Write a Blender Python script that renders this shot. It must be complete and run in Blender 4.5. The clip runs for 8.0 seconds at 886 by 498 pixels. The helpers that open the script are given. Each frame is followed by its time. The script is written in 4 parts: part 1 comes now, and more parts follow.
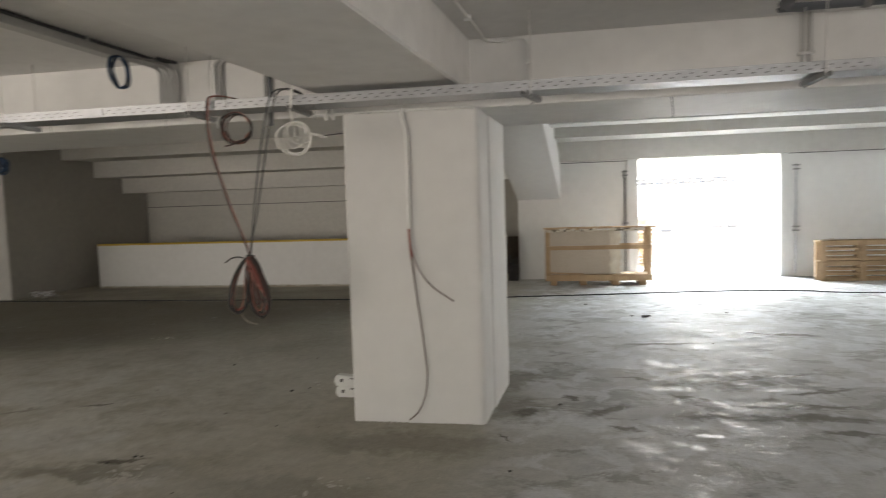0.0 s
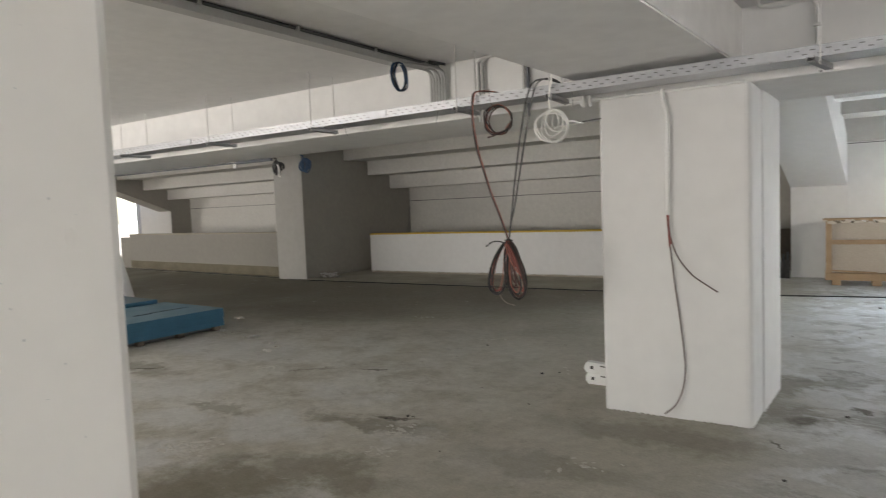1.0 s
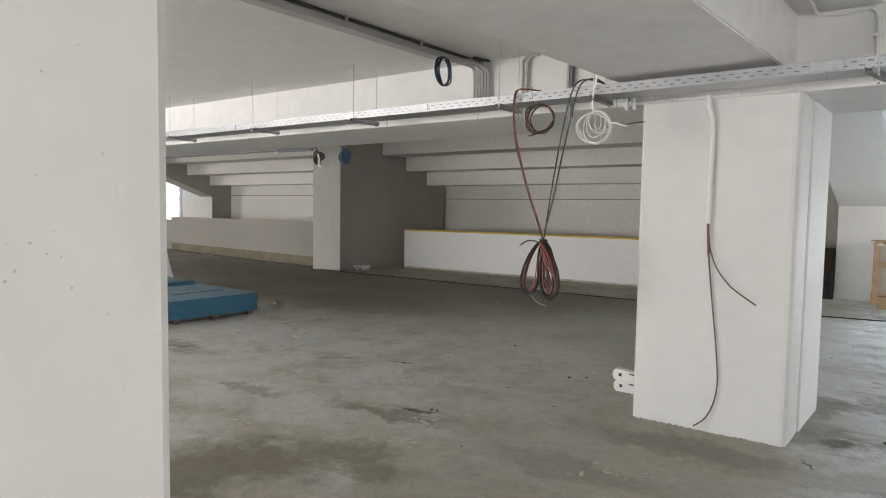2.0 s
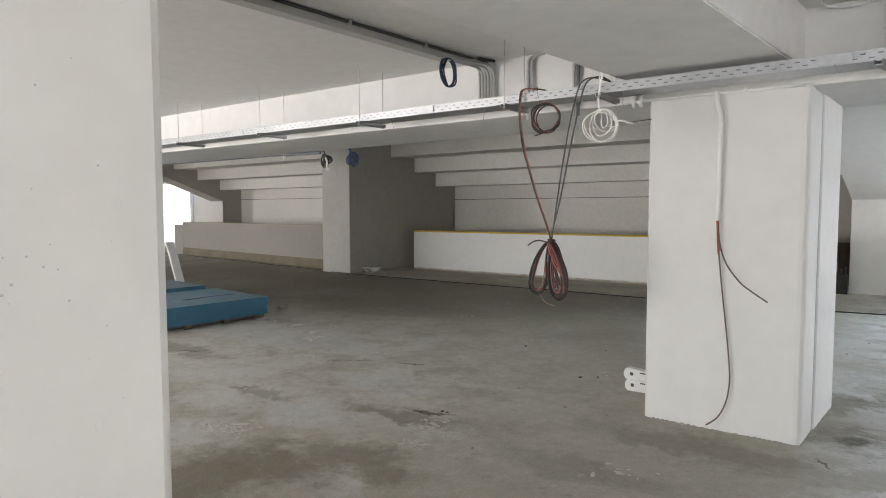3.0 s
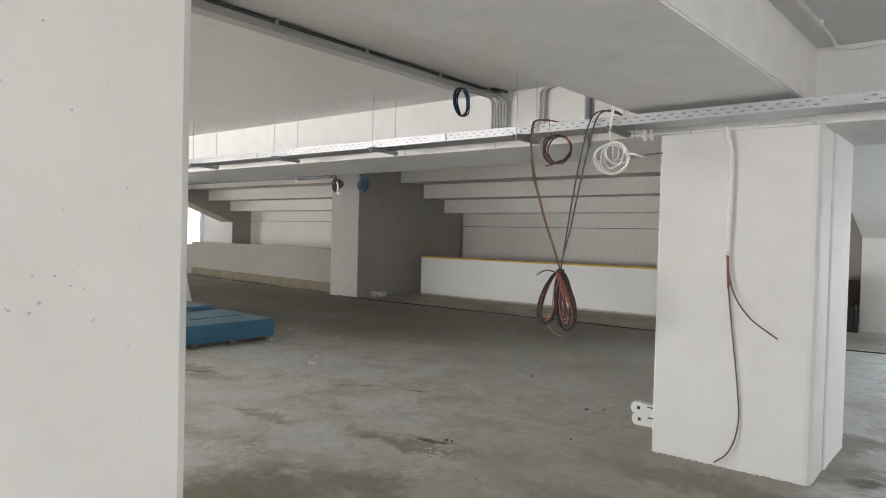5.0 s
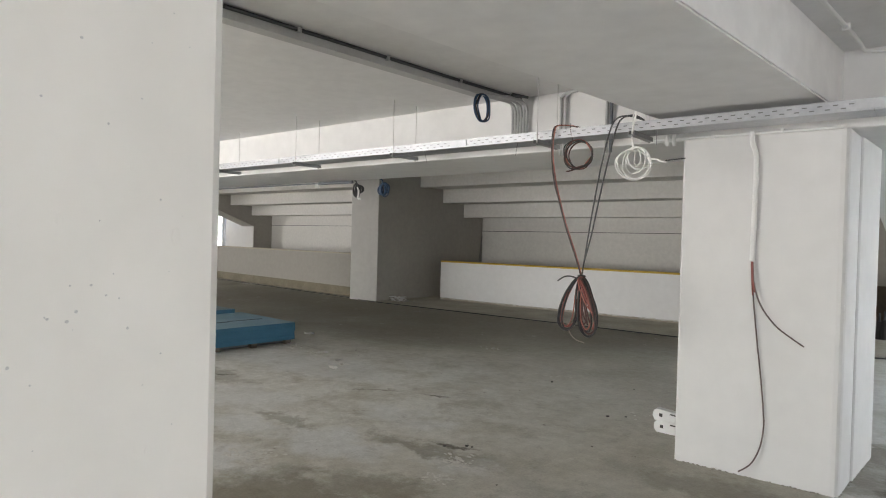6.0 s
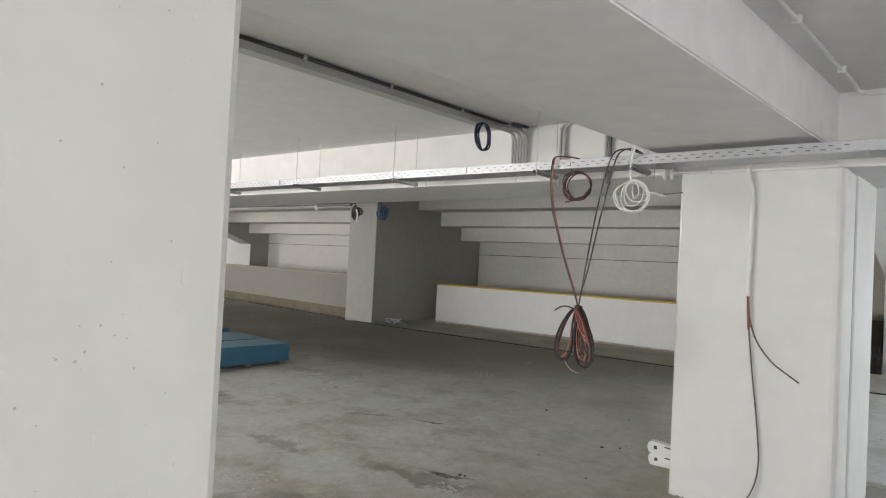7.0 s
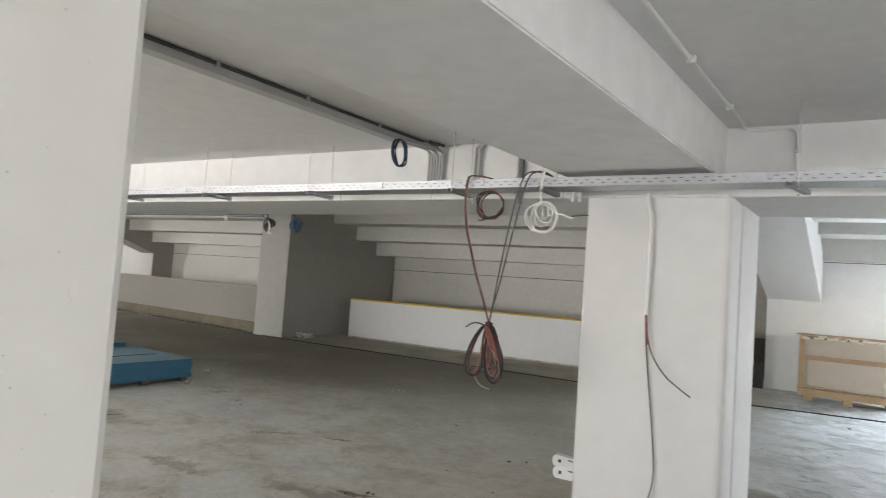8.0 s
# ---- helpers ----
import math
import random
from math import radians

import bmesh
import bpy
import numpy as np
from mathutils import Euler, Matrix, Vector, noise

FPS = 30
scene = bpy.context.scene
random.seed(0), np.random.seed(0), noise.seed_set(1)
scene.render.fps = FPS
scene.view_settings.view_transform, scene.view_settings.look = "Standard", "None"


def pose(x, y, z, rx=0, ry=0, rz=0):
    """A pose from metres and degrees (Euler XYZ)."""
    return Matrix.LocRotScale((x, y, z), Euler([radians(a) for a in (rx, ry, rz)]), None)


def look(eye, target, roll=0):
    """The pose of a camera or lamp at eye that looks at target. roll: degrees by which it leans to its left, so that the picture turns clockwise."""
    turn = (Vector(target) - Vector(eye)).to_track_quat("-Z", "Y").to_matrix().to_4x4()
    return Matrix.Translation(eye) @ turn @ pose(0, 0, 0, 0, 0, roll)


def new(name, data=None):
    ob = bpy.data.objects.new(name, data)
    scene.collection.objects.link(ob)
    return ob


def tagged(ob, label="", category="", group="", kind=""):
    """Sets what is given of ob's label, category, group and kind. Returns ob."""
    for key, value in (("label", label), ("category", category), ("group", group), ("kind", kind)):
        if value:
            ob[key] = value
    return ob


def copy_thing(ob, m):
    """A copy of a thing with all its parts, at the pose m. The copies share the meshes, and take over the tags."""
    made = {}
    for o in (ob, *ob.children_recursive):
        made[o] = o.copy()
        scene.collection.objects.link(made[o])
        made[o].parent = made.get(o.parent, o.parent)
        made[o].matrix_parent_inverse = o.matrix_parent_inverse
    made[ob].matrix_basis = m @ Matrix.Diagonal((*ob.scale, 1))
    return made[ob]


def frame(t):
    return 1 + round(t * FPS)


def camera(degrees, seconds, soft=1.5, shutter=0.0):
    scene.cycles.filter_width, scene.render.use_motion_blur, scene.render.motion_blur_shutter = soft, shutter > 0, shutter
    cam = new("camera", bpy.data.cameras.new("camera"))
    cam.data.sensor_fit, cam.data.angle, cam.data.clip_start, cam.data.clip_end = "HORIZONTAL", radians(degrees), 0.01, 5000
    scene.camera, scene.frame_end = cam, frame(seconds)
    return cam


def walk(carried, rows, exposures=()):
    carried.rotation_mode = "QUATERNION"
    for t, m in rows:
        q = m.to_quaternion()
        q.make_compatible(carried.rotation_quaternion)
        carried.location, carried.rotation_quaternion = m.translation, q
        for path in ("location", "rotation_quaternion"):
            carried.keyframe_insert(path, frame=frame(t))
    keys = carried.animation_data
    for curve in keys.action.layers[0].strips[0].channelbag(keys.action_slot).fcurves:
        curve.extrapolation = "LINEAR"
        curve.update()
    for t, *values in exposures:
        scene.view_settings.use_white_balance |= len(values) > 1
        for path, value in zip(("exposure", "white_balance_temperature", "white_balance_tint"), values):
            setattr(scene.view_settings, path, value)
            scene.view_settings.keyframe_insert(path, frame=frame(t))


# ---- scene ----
cam = camera(71.5, 8.0, soft=1.0, shutter=0.3)
PATH = [
    (0, (1.446, 0.301, 1.563), (1.108, 2.267, 1.429), -1.8),
    (0.5, (1.393, 0.243, 1.519), (0.636, 2.086, 1.341), -0.8),
    (1, (1.383, 0.195, 1.518), (0.327, 1.889, 1.39), -2.3),
    (1.2, (1.376, 0.182, 1.514), (0.252, 1.833, 1.416), -2.0),
    (2.3, (1.389, 0.195, 1.477), (0.246, 1.831, 1.35), 1.3),
    (2.5, (1.393, 0.203, 1.492), (0.238, 1.831, 1.372), 1.1),
    (3, (1.394, 0.205, 1.49), (0.221, 1.82, 1.365), -0.1),
    (3.5, (1.393, 0.202, 1.487), (0.233, 1.828, 1.385), 1.6),
    (4, (1.388, 0.195, 1.485), (0.226, 1.822, 1.427), 2.0),
    (4.5, (1.389, 0.188, 1.492), (0.213, 1.805, 1.45), 1.6),
    (6, (1.383, 0.172, 1.505), (0.14, 1.739, 1.477), 1.5),
    (6.5, (1.385, 0.158, 1.526), (0.12, 1.706, 1.558), 1.5),
    (7, (1.382, 0.149, 1.544), (0.147, 1.721, 1.586), 2.9),
    (7.5, (1.388, 0.145, 1.559), (0.207, 1.755, 1.667), 4.1),
    (8, (1.398, 0.147, 1.55), (0.387, 1.869, 1.657), 4.0),
]
EXPOSURES = [(0.0, 1.18, 7400, 14), (0.5, 1.31, 7200, 13), (1.0, 1.61, 6920, 13), (2.5, 1.95, 6640, 12.5), (8.0, 1.95, 6620, 12)]
walk(cam, [(t, look(eye, target, roll)) for t, eye, target, roll in PATH], EXPOSURES)


# ---- light ----
world = bpy.data.worlds.new("world")
scene.world = world
world.use_nodes = True
wn = world.node_tree.nodes
sky = wn.new("ShaderNodeTexSky")
sky.sky_type = "NISHITA"
sky.sun_disc = False
sky.sun_elevation = radians(54)
sky.sun_rotation = radians(72)
wn["Background"].inputs["Strength"].default_value = 0.15
world.node_tree.links.new(sky.outputs["Color"], wn["Background"].inputs["Color"])

sun = new("sun", bpy.data.lights.new("sun", "SUN"))
sun.data.energy, sun.data.angle, sun.data.color = 5.0, radians(0.6), (1.0, 0.96, 0.9)
sun.matrix_world = look((0, 0, 0), (-0.55, -0.18, -0.81))


def daylight_lamp(name, eye, target, sx, sy, watts, color=(1, 1, 1)):
    """An area lamp added in place of sky light entering the hall."""
    ob = new(name, bpy.data.lights.new(name, "AREA"))
    ob.data.shape, ob.data.size, ob.data.size_y = "RECTANGLE", sx, sy
    ob.data.energy, ob.data.color = watts, color
    ob.matrix_world = look(eye, target)
    return ob


for lx, watts in ((-18.5, 42), (-8.6, 172), (4.0, 31)):
    daylight_lamp("opening_light", (lx, -4.85, 1.2), (lx, 0, 3.3), 5.6, 1.6, watts * 1.15, (1.0, 0.985, 0.96) if lx < 0 else (0.95, 0.98, 1.0))
# Side lamps added before the closed end walls; no opening is built there.
daylight_lamp("opening_light", (-30.9, 0.5, 1.4), (-20, -0.5, 3.4), 6.0, 2.0, 430, (1.0, 0.99, 0.97))
daylight_lamp("opening_light", (13.9, -0.5, 1.4), (0, -0.5, 2.2), 7.0, 2.0, 48, (1.0, 0.945, 0.88))

# Lamps added outside, above the doorways, to brighten the floor within.
for lx in (4.55, 10.47):
    daylight_lamp("doorway_light", (lx, 14.55, 3.12), (lx, 11.0, 0.0), 2.55, 1.08, 466, (0.74, 0.88, 1.0))


# ---- materials ----
def material(name, color, rough=0.7, metal=0.0, second=None, scale=3.0, grain=60.0, amount=0.35, bump=0.15,
             bump_scale=80.0, spots=0.0, jitter=0.0, spec=0.5):
    """Two scales of colour variation (broad stains and fine grain) and a fine relief."""
    m = bpy.data.materials.new(name)
    m.use_nodes = True
    nt = m.node_tree
    b = nt.nodes["Principled BSDF"]
    b.inputs["Roughness"].default_value = rough
    b.inputs["Metallic"].default_value = metal
    b.inputs["Specular IOR Level"].default_value = spec
    second = second or tuple(c * 0.82 for c in color)
    co = nt.nodes.new("ShaderNodeNewGeometry").outputs["Position"]

    def fnoise(s, detail=4.0, rg=0.55):
        n = nt.nodes.new("ShaderNodeTexNoise")
        n.inputs["Scale"].default_value, n.inputs["Detail"].default_value = s, detail
        n.inputs["Roughness"].default_value = rg
        nt.links.new(co, n.inputs["Vector"])
        return n.outputs["Fac"]

    def ramp(fac, lo, hi):
        r = nt.nodes.new("ShaderNodeMapRange")
        r.inputs["From Min"].default_value, r.inputs["From Max"].default_value = lo, hi
        nt.links.new(fac, r.inputs["Value"])
        return r.outputs["Result"]

    def mix(fac, a, c2, mode="MIX"):
        x = nt.nodes.new("ShaderNodeMix")
        x.data_type, x.blend_type = "RGBA", mode
        if isinstance(fac, float):
            x.inputs["Factor"].default_value = fac
        else:
            nt.links.new(fac, x.inputs["Factor"])
        for sock, v in ((x.inputs["A"], a), (x.inputs["B"], c2)):
            if isinstance(v, tuple):
                sock.default_value = (*v, 1)
            else:
                nt.links.new(v, sock)
        return x.outputs["Result"]

    broad = ramp(fnoise(scale), 0.35, 0.7)
    sc = nt.nodes.new("ShaderNodeMath")
    sc.operation = "MULTIPLY"
    sc.inputs[1].default_value = amount
    nt.links.new(broad, sc.inputs[0])
    col = mix(sc.outputs[0], tuple(color), tuple(second))
    fine = ramp(fnoise(grain, 3.0), 0.2, 0.8)
    grey = nt.nodes.new("ShaderNodeMapRange")
    grey.inputs["To Min"].default_value, grey.inputs["To Max"].default_value = 1 - amount * 0.35, 1.0
    nt.links.new(fine, grey.inputs["Value"])
    col = mix(1.0, col, grey.outputs["Result"], "MULTIPLY")
    if jitter:
        inf = nt.nodes.new("ShaderNodeObjectInfo")
        j = nt.nodes.new("ShaderNodeMapRange")
        j.inputs["To Min"].default_value, j.inputs["To Max"].default_value = 1 - jitter, 1 + jitter
        nt.links.new(inf.outputs["Random"], j.inputs["Value"])
        col = mix(1.0, col, j.outputs["Result"], "MULTIPLY")
    nt.links.new(col, b.inputs["Base Color"])
    height = fnoise(bump_scale, 5.0)
    if spots:
        v = nt.nodes.new("ShaderNodeTexVoronoi")
        v.inputs["Scale"].default_value = spots
        nt.links.new(co, v.inputs["Vector"])
        pit = ramp(v.outputs["Distance"], 0.03, 0.07)
        nt.links.new(mix(pit, (0.32, 0.31, 0.29), col), b.inputs["Base Color"])
    bp = nt.nodes.new("ShaderNodeBump")
    bp.inputs["Strength"].default_value, bp.inputs["Distance"].default_value = bump, 0.01
    nt.links.new(height, bp.inputs["Height"])
    nt.links.new(bp.outputs["Normal"], b.inputs["Normal"])
    return m


PAINT = material("white_wall_paint", (0.69, 0.685, 0.672), 0.7, second=(0.645, 0.637, 0.62), scale=0.9, grain=7, amount=0.2, bump=0.03, bump_scale=7)
WARMPAINT = material("warm_white_wall_paint", (0.755, 0.735, 0.695), 0.7, second=(0.70, 0.68, 0.635), scale=1.1, grain=7, amount=0.25, bump=0.035, bump_scale=7)
BEAMPAINT = material("satin_beam_paint", (0.765, 0.76, 0.745), 0.42, second=(0.70, 0.69, 0.67), scale=1.3, grain=7, amount=0.3, bump=0.06, bump_scale=4, spec=0.35)
SOFFIT = material("wavy_satin_soffit_paint", (0.73, 0.725, 0.71), 0.46, second=(0.67, 0.66, 0.64), scale=1.3, grain=7, amount=0.3, bump=0.16, bump_scale=3.2, spec=0.32)
LONGBEAM = material("bright_beam_paint", (0.86, 0.855, 0.845), 0.75, second=(0.79, 0.785, 0.775), scale=0.8, grain=6, amount=0.35, bump=0.06, bump_scale=5)
SLAB = material("painted_slab", (0.80, 0.795, 0.785), 0.8, second=(0.73, 0.725, 0.715), scale=0.7, grain=9, amount=0.3, bump=0.03, bump_scale=6)
STAND = material("bare_precast", (0.80, 0.787, 0.75), 0.85, second=(0.72, 0.707, 0.67), scale=0.8, grain=14, amount=0.4, bump=0.1, bump_scale=20)
SKIM = material("grey_white_skim", (0.55, 0.54, 0.515), 0.8, second=(0.49, 0.48, 0.45), scale=0.9, grain=8, amount=0.35, bump=0.05, bump_scale=9)
# Bare concrete, coloured darker to carry the low light on these sides.
RAWSHADED = material("raw_concrete_in_shade", (0.43, 0.41, 0.37), 0.9, second=(0.36, 0.34, 0.305), scale=0.9, grain=10, amount=0.4, bump=0.08, bump_scale=12)
BOARD = material("white_board", (0.76, 0.76, 0.76), 0.6, second=(0.70, 0.70, 0.69), scale=0.8, grain=9, amount=0.2, bump=0.03)
SCREED = material("rough_screed", (0.47, 0.43, 0.35), 0.9, second=(0.31, 0.285, 0.23), scale=1.5, grain=25, amount=0.8, bump=0.5, bump_scale=30)
WIRE = material("dull_brown_wire", (0.135, 0.095, 0.085), 0.5, amount=0.3)
PLASTER = material("pale_plaster", (0.335, 0.318, 0.288), 0.85, second=(0.28, 0.265, 0.235), scale=0.8, grain=9, amount=0.3, bump=0.06)
TANBASE = material("bare_plaster_base", (0.44, 0.40, 0.33), 0.9, second=(0.34, 0.31, 0.25), scale=4, amount=0.6, bump=0.4)
YELLOW = material("yellow_sealant", (0.60, 0.41, 0.06), 0.7, amount=0.4)
GALV = material("galvanised_steel", (0.54, 0.55, 0.57), 0.42, 0.8, second=(0.43, 0.44, 0.46), scale=9, grain=40, amount=0.5, bump=0.05)
STRUT = material("dull_zinc", (0.33, 0.33, 0.33), 0.5, 0.7, amount=0.4)
PIT = material("air_hole_grey", (0.54, 0.54, 0.532), 0.9)
ROD = material("bright_zinc_rod", (0.72, 0.71, 0.69), 0.5, 0.1)
SLOT = material("slot_shadow_steel", (0.10, 0.10, 0.10), 0.6, 0.3)
CONDUIT = material("grey_conduit_plastic", (0.50, 0.50, 0.49), 0.5, amount=0.3)
WHITEPVC = material("white_plastic_pipe", (0.75, 0.75, 0.73), 0.45, amount=0.2)
GREYPVC = material("dark_grey_pipe", (0.13, 0.14, 0.16), 0.45, amount=0.3)
BROWN = material("dark_brown_cable_sheath", (0.085, 0.035, 0.028), 0.5, amount=0.3)
COPPER = material("copper_pink_cable_core", (0.42, 0.15, 0.105), 0.45, amount=0.3)
RED = material("red_cable_sheath", (0.25, 0.062, 0.047), 0.5, amount=0.3)
BLACK = material("black_cable_sheath", (0.018, 0.018, 0.018), 0.5, amount=0.3)
GREYCABLE = material("dark_grey_cable", (0.07, 0.07, 0.07), 0.5, amount=0.3)
WHITECABLE = material("white_cable_sheath", (0.86, 0.85, 0.82), 0.5, amount=0.2)
BLUECABLE = material("blue_cable_sheath", (0.018, 0.055, 0.12), 0.5, amount=0.3)
BLUEFOAM = material("blue_insulation_foam", (0.048, 0.158, 0.255), 0.85, second=(0.04, 0.13, 0.215), scale=6, grain=50, amount=0.5, bump=0.2, jitter=0.05)
WOOD = material("raw_pine", (0.47, 0.325, 0.195), 0.75, second=(0.34, 0.22, 0.125), scale=5, grain=35, amount=0.7, bump=0.3, jitter=0.12)
GREYWOOD = material("weathered_pallet_wood", (0.20, 0.16, 0.12), 0.85, second=(0.12, 0.10, 0.08), scale=8, amount=0.6, jitter=0.15)
CARD = material("beige_wrapped_card", (0.52, 0.45, 0.37), 0.5, second=(0.44, 0.37, 0.29), scale=2, amount=0.5, bump=0.1)
FILM = material("stretch_film", (0.72, 0.66, 0.56), 0.25, second=(0.6, 0.5, 0.38), scale=6, amount=0.6, bump=0.5, bump_scale=25)
RUBBLE = material("concrete_rubble", (0.42, 0.40, 0.36), 0.9, amount=0.6, bump=0.4, jitter=0.25)
DARKBIT = material("dark_scrap", (0.08, 0.075, 0.07), 0.8, jitter=0.3)
# The far stand emits light itself, in place of strong daylight on it.
GLARE = material("glowing_far_stand", (0.75, 0.74, 0.72), 0.9, amount=0.3)
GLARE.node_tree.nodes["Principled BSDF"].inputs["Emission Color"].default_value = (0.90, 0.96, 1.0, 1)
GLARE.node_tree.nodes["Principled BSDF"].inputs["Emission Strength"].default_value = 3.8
GROUND = material("outer_concrete_ground", (0.62, 0.60, 0.56), 0.9, second=(0.42, 0.40, 0.36), scale=0.5, amount=0.5)
TRAYSHADE = material("tray_slot_shade", (0.20, 0.20, 0.20), 0.6, amount=0.3)
# Lightened so things near the bright openings look washed out by glare.
HAZE = material("glare_paled_steel", (0.62, 0.62, 0.63), 0.6, 0.1, amount=0.3)
# Near-black, so the left post draws the dark gap beside the jamb.
STEELBLUE = material("near_black_gap_steel", (0.05, 0.05, 0.052), 0.6)
DAMPBASE = material("damp_bare_base", (0.235, 0.205, 0.145), 0.9, second=(0.15, 0.13, 0.088), scale=2.5, grain=20, amount=0.8, bump=0.3)


def floor_material():
    """Power-floated concrete: pale dust, damp brown patches, trowel scars, grit, and a rippled sheen on the worn side."""
    m = bpy.data.materials.new("floated_concrete_floor")
    m.use_nodes = True
    nt = m.node_tree
    b = nt.nodes["Principled BSDF"]
    co = nt.nodes.new("ShaderNodeNewGeometry").outputs["Position"]

    def fnoise(s, detail=5.0, rg=0.6, dist=0.0, stretch=(1, 1, 1), colour=False):
        mp = nt.nodes.new("ShaderNodeMapping")
        mp.inputs["Scale"].default_value = stretch
        nt.links.new(co, mp.inputs["Vector"])
        n = nt.nodes.new("ShaderNodeTexNoise")
        n.inputs["Scale"].default_value, n.inputs["Detail"].default_value = s, detail
        n.inputs["Roughness"].default_value, n.inputs["Distortion"].default_value = rg, dist
        nt.links.new(mp.outputs["Vector"], n.inputs["Vector"])
        return n.outputs["Color" if colour else "Fac"]

    def rng(fac, a, z, lo=0.0, hi=1.0):
        r = nt.nodes.new("ShaderNodeMapRange")
        for k, v in (("From Min", a), ("From Max", z), ("To Min", lo), ("To Max", hi)):
            r.inputs[k].default_value = v
        nt.links.new(fac, r.inputs["Value"])
        return r.outputs["Result"]

    def calc(op, a, c2, c3=None):
        x = nt.nodes.new("ShaderNodeMath")
        x.operation = op
        for k, v in enumerate((a, c2) if c3 is None else (a, c2, c3)):
            if isinstance(v, float):
                x.inputs[k].default_value = v
            else:
                nt.links.new(v, x.inputs[k])
        return x.outputs[0]

    def vec(op, a, c2, out=0):
        x = nt.nodes.new("ShaderNodeVectorMath")
        x.operation = op
        for k, v in enumerate((a, c2)):
            if v is None:
                continue
            if isinstance(v, (tuple, Vector)):
                x.inputs[k].default_value = v
            else:
                nt.links.new(v, x.inputs[k])
        return x.outputs[out]

    def mix(fac, a, c2, mode="MIX"):
        x = nt.nodes.new("ShaderNodeMix")
        x.data_type, x.blend_type = "RGBA", mode
        if isinstance(fac, float):
            x.inputs["Factor"].default_value = fac
        else:
            nt.links.new(fac, x.inputs["Factor"])
        for sock, v in ((x.inputs["A"], a), (x.inputs["B"], c2)):
            if isinstance(v, tuple):
                sock.default_value = (*v, 1)
            else:
                nt.links.new(v, sock)
        return x.outputs["Result"]

    def warped(scale, amount, detail=9.0, rg=0.68):
        """The place, pushed about by noise, so that drawn shapes get ragged outlines."""
        off = vec("SUBTRACT", fnoise(scale, detail, rg, colour=True), (0.5, 0.5, 0.5))
        return vec("ADD", vec("MULTIPLY", off, (amount, amount, 0.0)), co)

    ragged, bent = warped(2.2, 1.1, 11.0, 0.72), warped(3.2, 0.42, 12.0, 0.74)

    def patch(x, y, r, most, sx=1.0, sy=1.0, soft=0.5):
        d = vec("MULTIPLY", vec("SUBTRACT", ragged, (x, y, 0.0)), (sx, sy, 0.0))
        return rng(vec("LENGTH", d, None, 1), r * soft, r, most, 0.0)

    def scar(xa, ya, xb, yb, w, most=0.9):
        d = Vector((xb - xa, yb - ya, 0))
        half = d.length / 2
        d.normalize()
        sub = vec("SUBTRACT", bent, ((xa + xb) / 2, (ya + yb) / 2, 0.0))
        xyz = nt.nodes.new("ShaderNodeCombineXYZ")
        for k, v in enumerate((d / half, Vector((-d.y, d.x, 0)) / w)):
            nt.links.new(vec("DOT_PRODUCT", sub, v, 1), xyz.inputs[k])
        return rng(vec("LENGTH", xyz.outputs[0], None, 1), 0.55, 1.1, most, 0.0)

    sep = nt.nodes.new("ShaderNodeSeparateXYZ")
    nt.links.new(warped(0.9, 1.3, 6.0, 0.6), sep.inputs[0])
    east = rng(sep.outputs["X"], 0.7, 1.7)
    base = mix(rng(fnoise(0.45, 3), 0.35, 0.65), (0.43, 0.408, 0.348), (0.52, 0.498, 0.435))
    base = mix(calc("MULTIPLY", east, 0.8), base, (0.53, 0.54, 0.55))
    base = mix(rng(fnoise(0.9, 7, 0.62, 0.3), 0.52, 0.68, 0, 0.5), base, (0.60, 0.588, 0.54))
    base = mix(rng(fnoise(0.55, 5, 0.55, 0.3), 0.54, 0.70, 0, 0.5), base, (0.29, 0.265, 0.21))
    # the dusty area before the foam boards: pale and dark flecks
    dusty = patch(-3.6, 4.3, 3.1, 1.0, 0.75, 1.0, 0.35)
    pale = calc("MULTIPLY", dusty, rng(fnoise(1.9, 13, 0.74, 0.2), 0.38, 0.56, 0, 0.9))
    base = mix(pale, base, (0.69, 0.685, 0.645))
    for x, y, r, most, sx, sy in ((-2.05, 3.2, 0.50, 0.8, 0.75, 1.5), (-2.35, 2.45, 0.40, 0.85, 0.9, 1.3), (-3.65, 3.5, 0.6, 0.6, 0.7, 1.4), (-4.4, 4.9, 0.9, 0.65, 0.6, 1.5), (-2.1, 4.05, 0.45, 0.6, 0.8, 1.5), (-1.05, 2.45, 0.28, 0.6, 1, 1.4), (-2.9, 3.0, 0.35, 0.7, 0.8, 1.4),
                                  (-1.05, 3.5, 0.3, 0.55, 0.9, 1.3), (-0.3, 3.4, 0.4, 0.25, 0.7, 1.3), (1.35, 4.7, 0.45, 0.75, 1, 1.3), (2.0, 3.75, 0.45, 0.7, 1, 1.4), (2.3, 4.5, 0.5, 0.6, 0.8, 1.5), (3.3, 7.6, 1.9, 0.5, 1, 1), (3.1, 4.2, 0.9, 0.5, 0.8, 1.2), (1.2, 6.7, 0.7, 0.5, 0.8, 1.4), (1.3, 8.2, 1.0, 0.5, 0.8, 1.2)):
        base = mix(patch(x, y, r, most, sx, sy), base, (0.66, 0.665, 0.655))
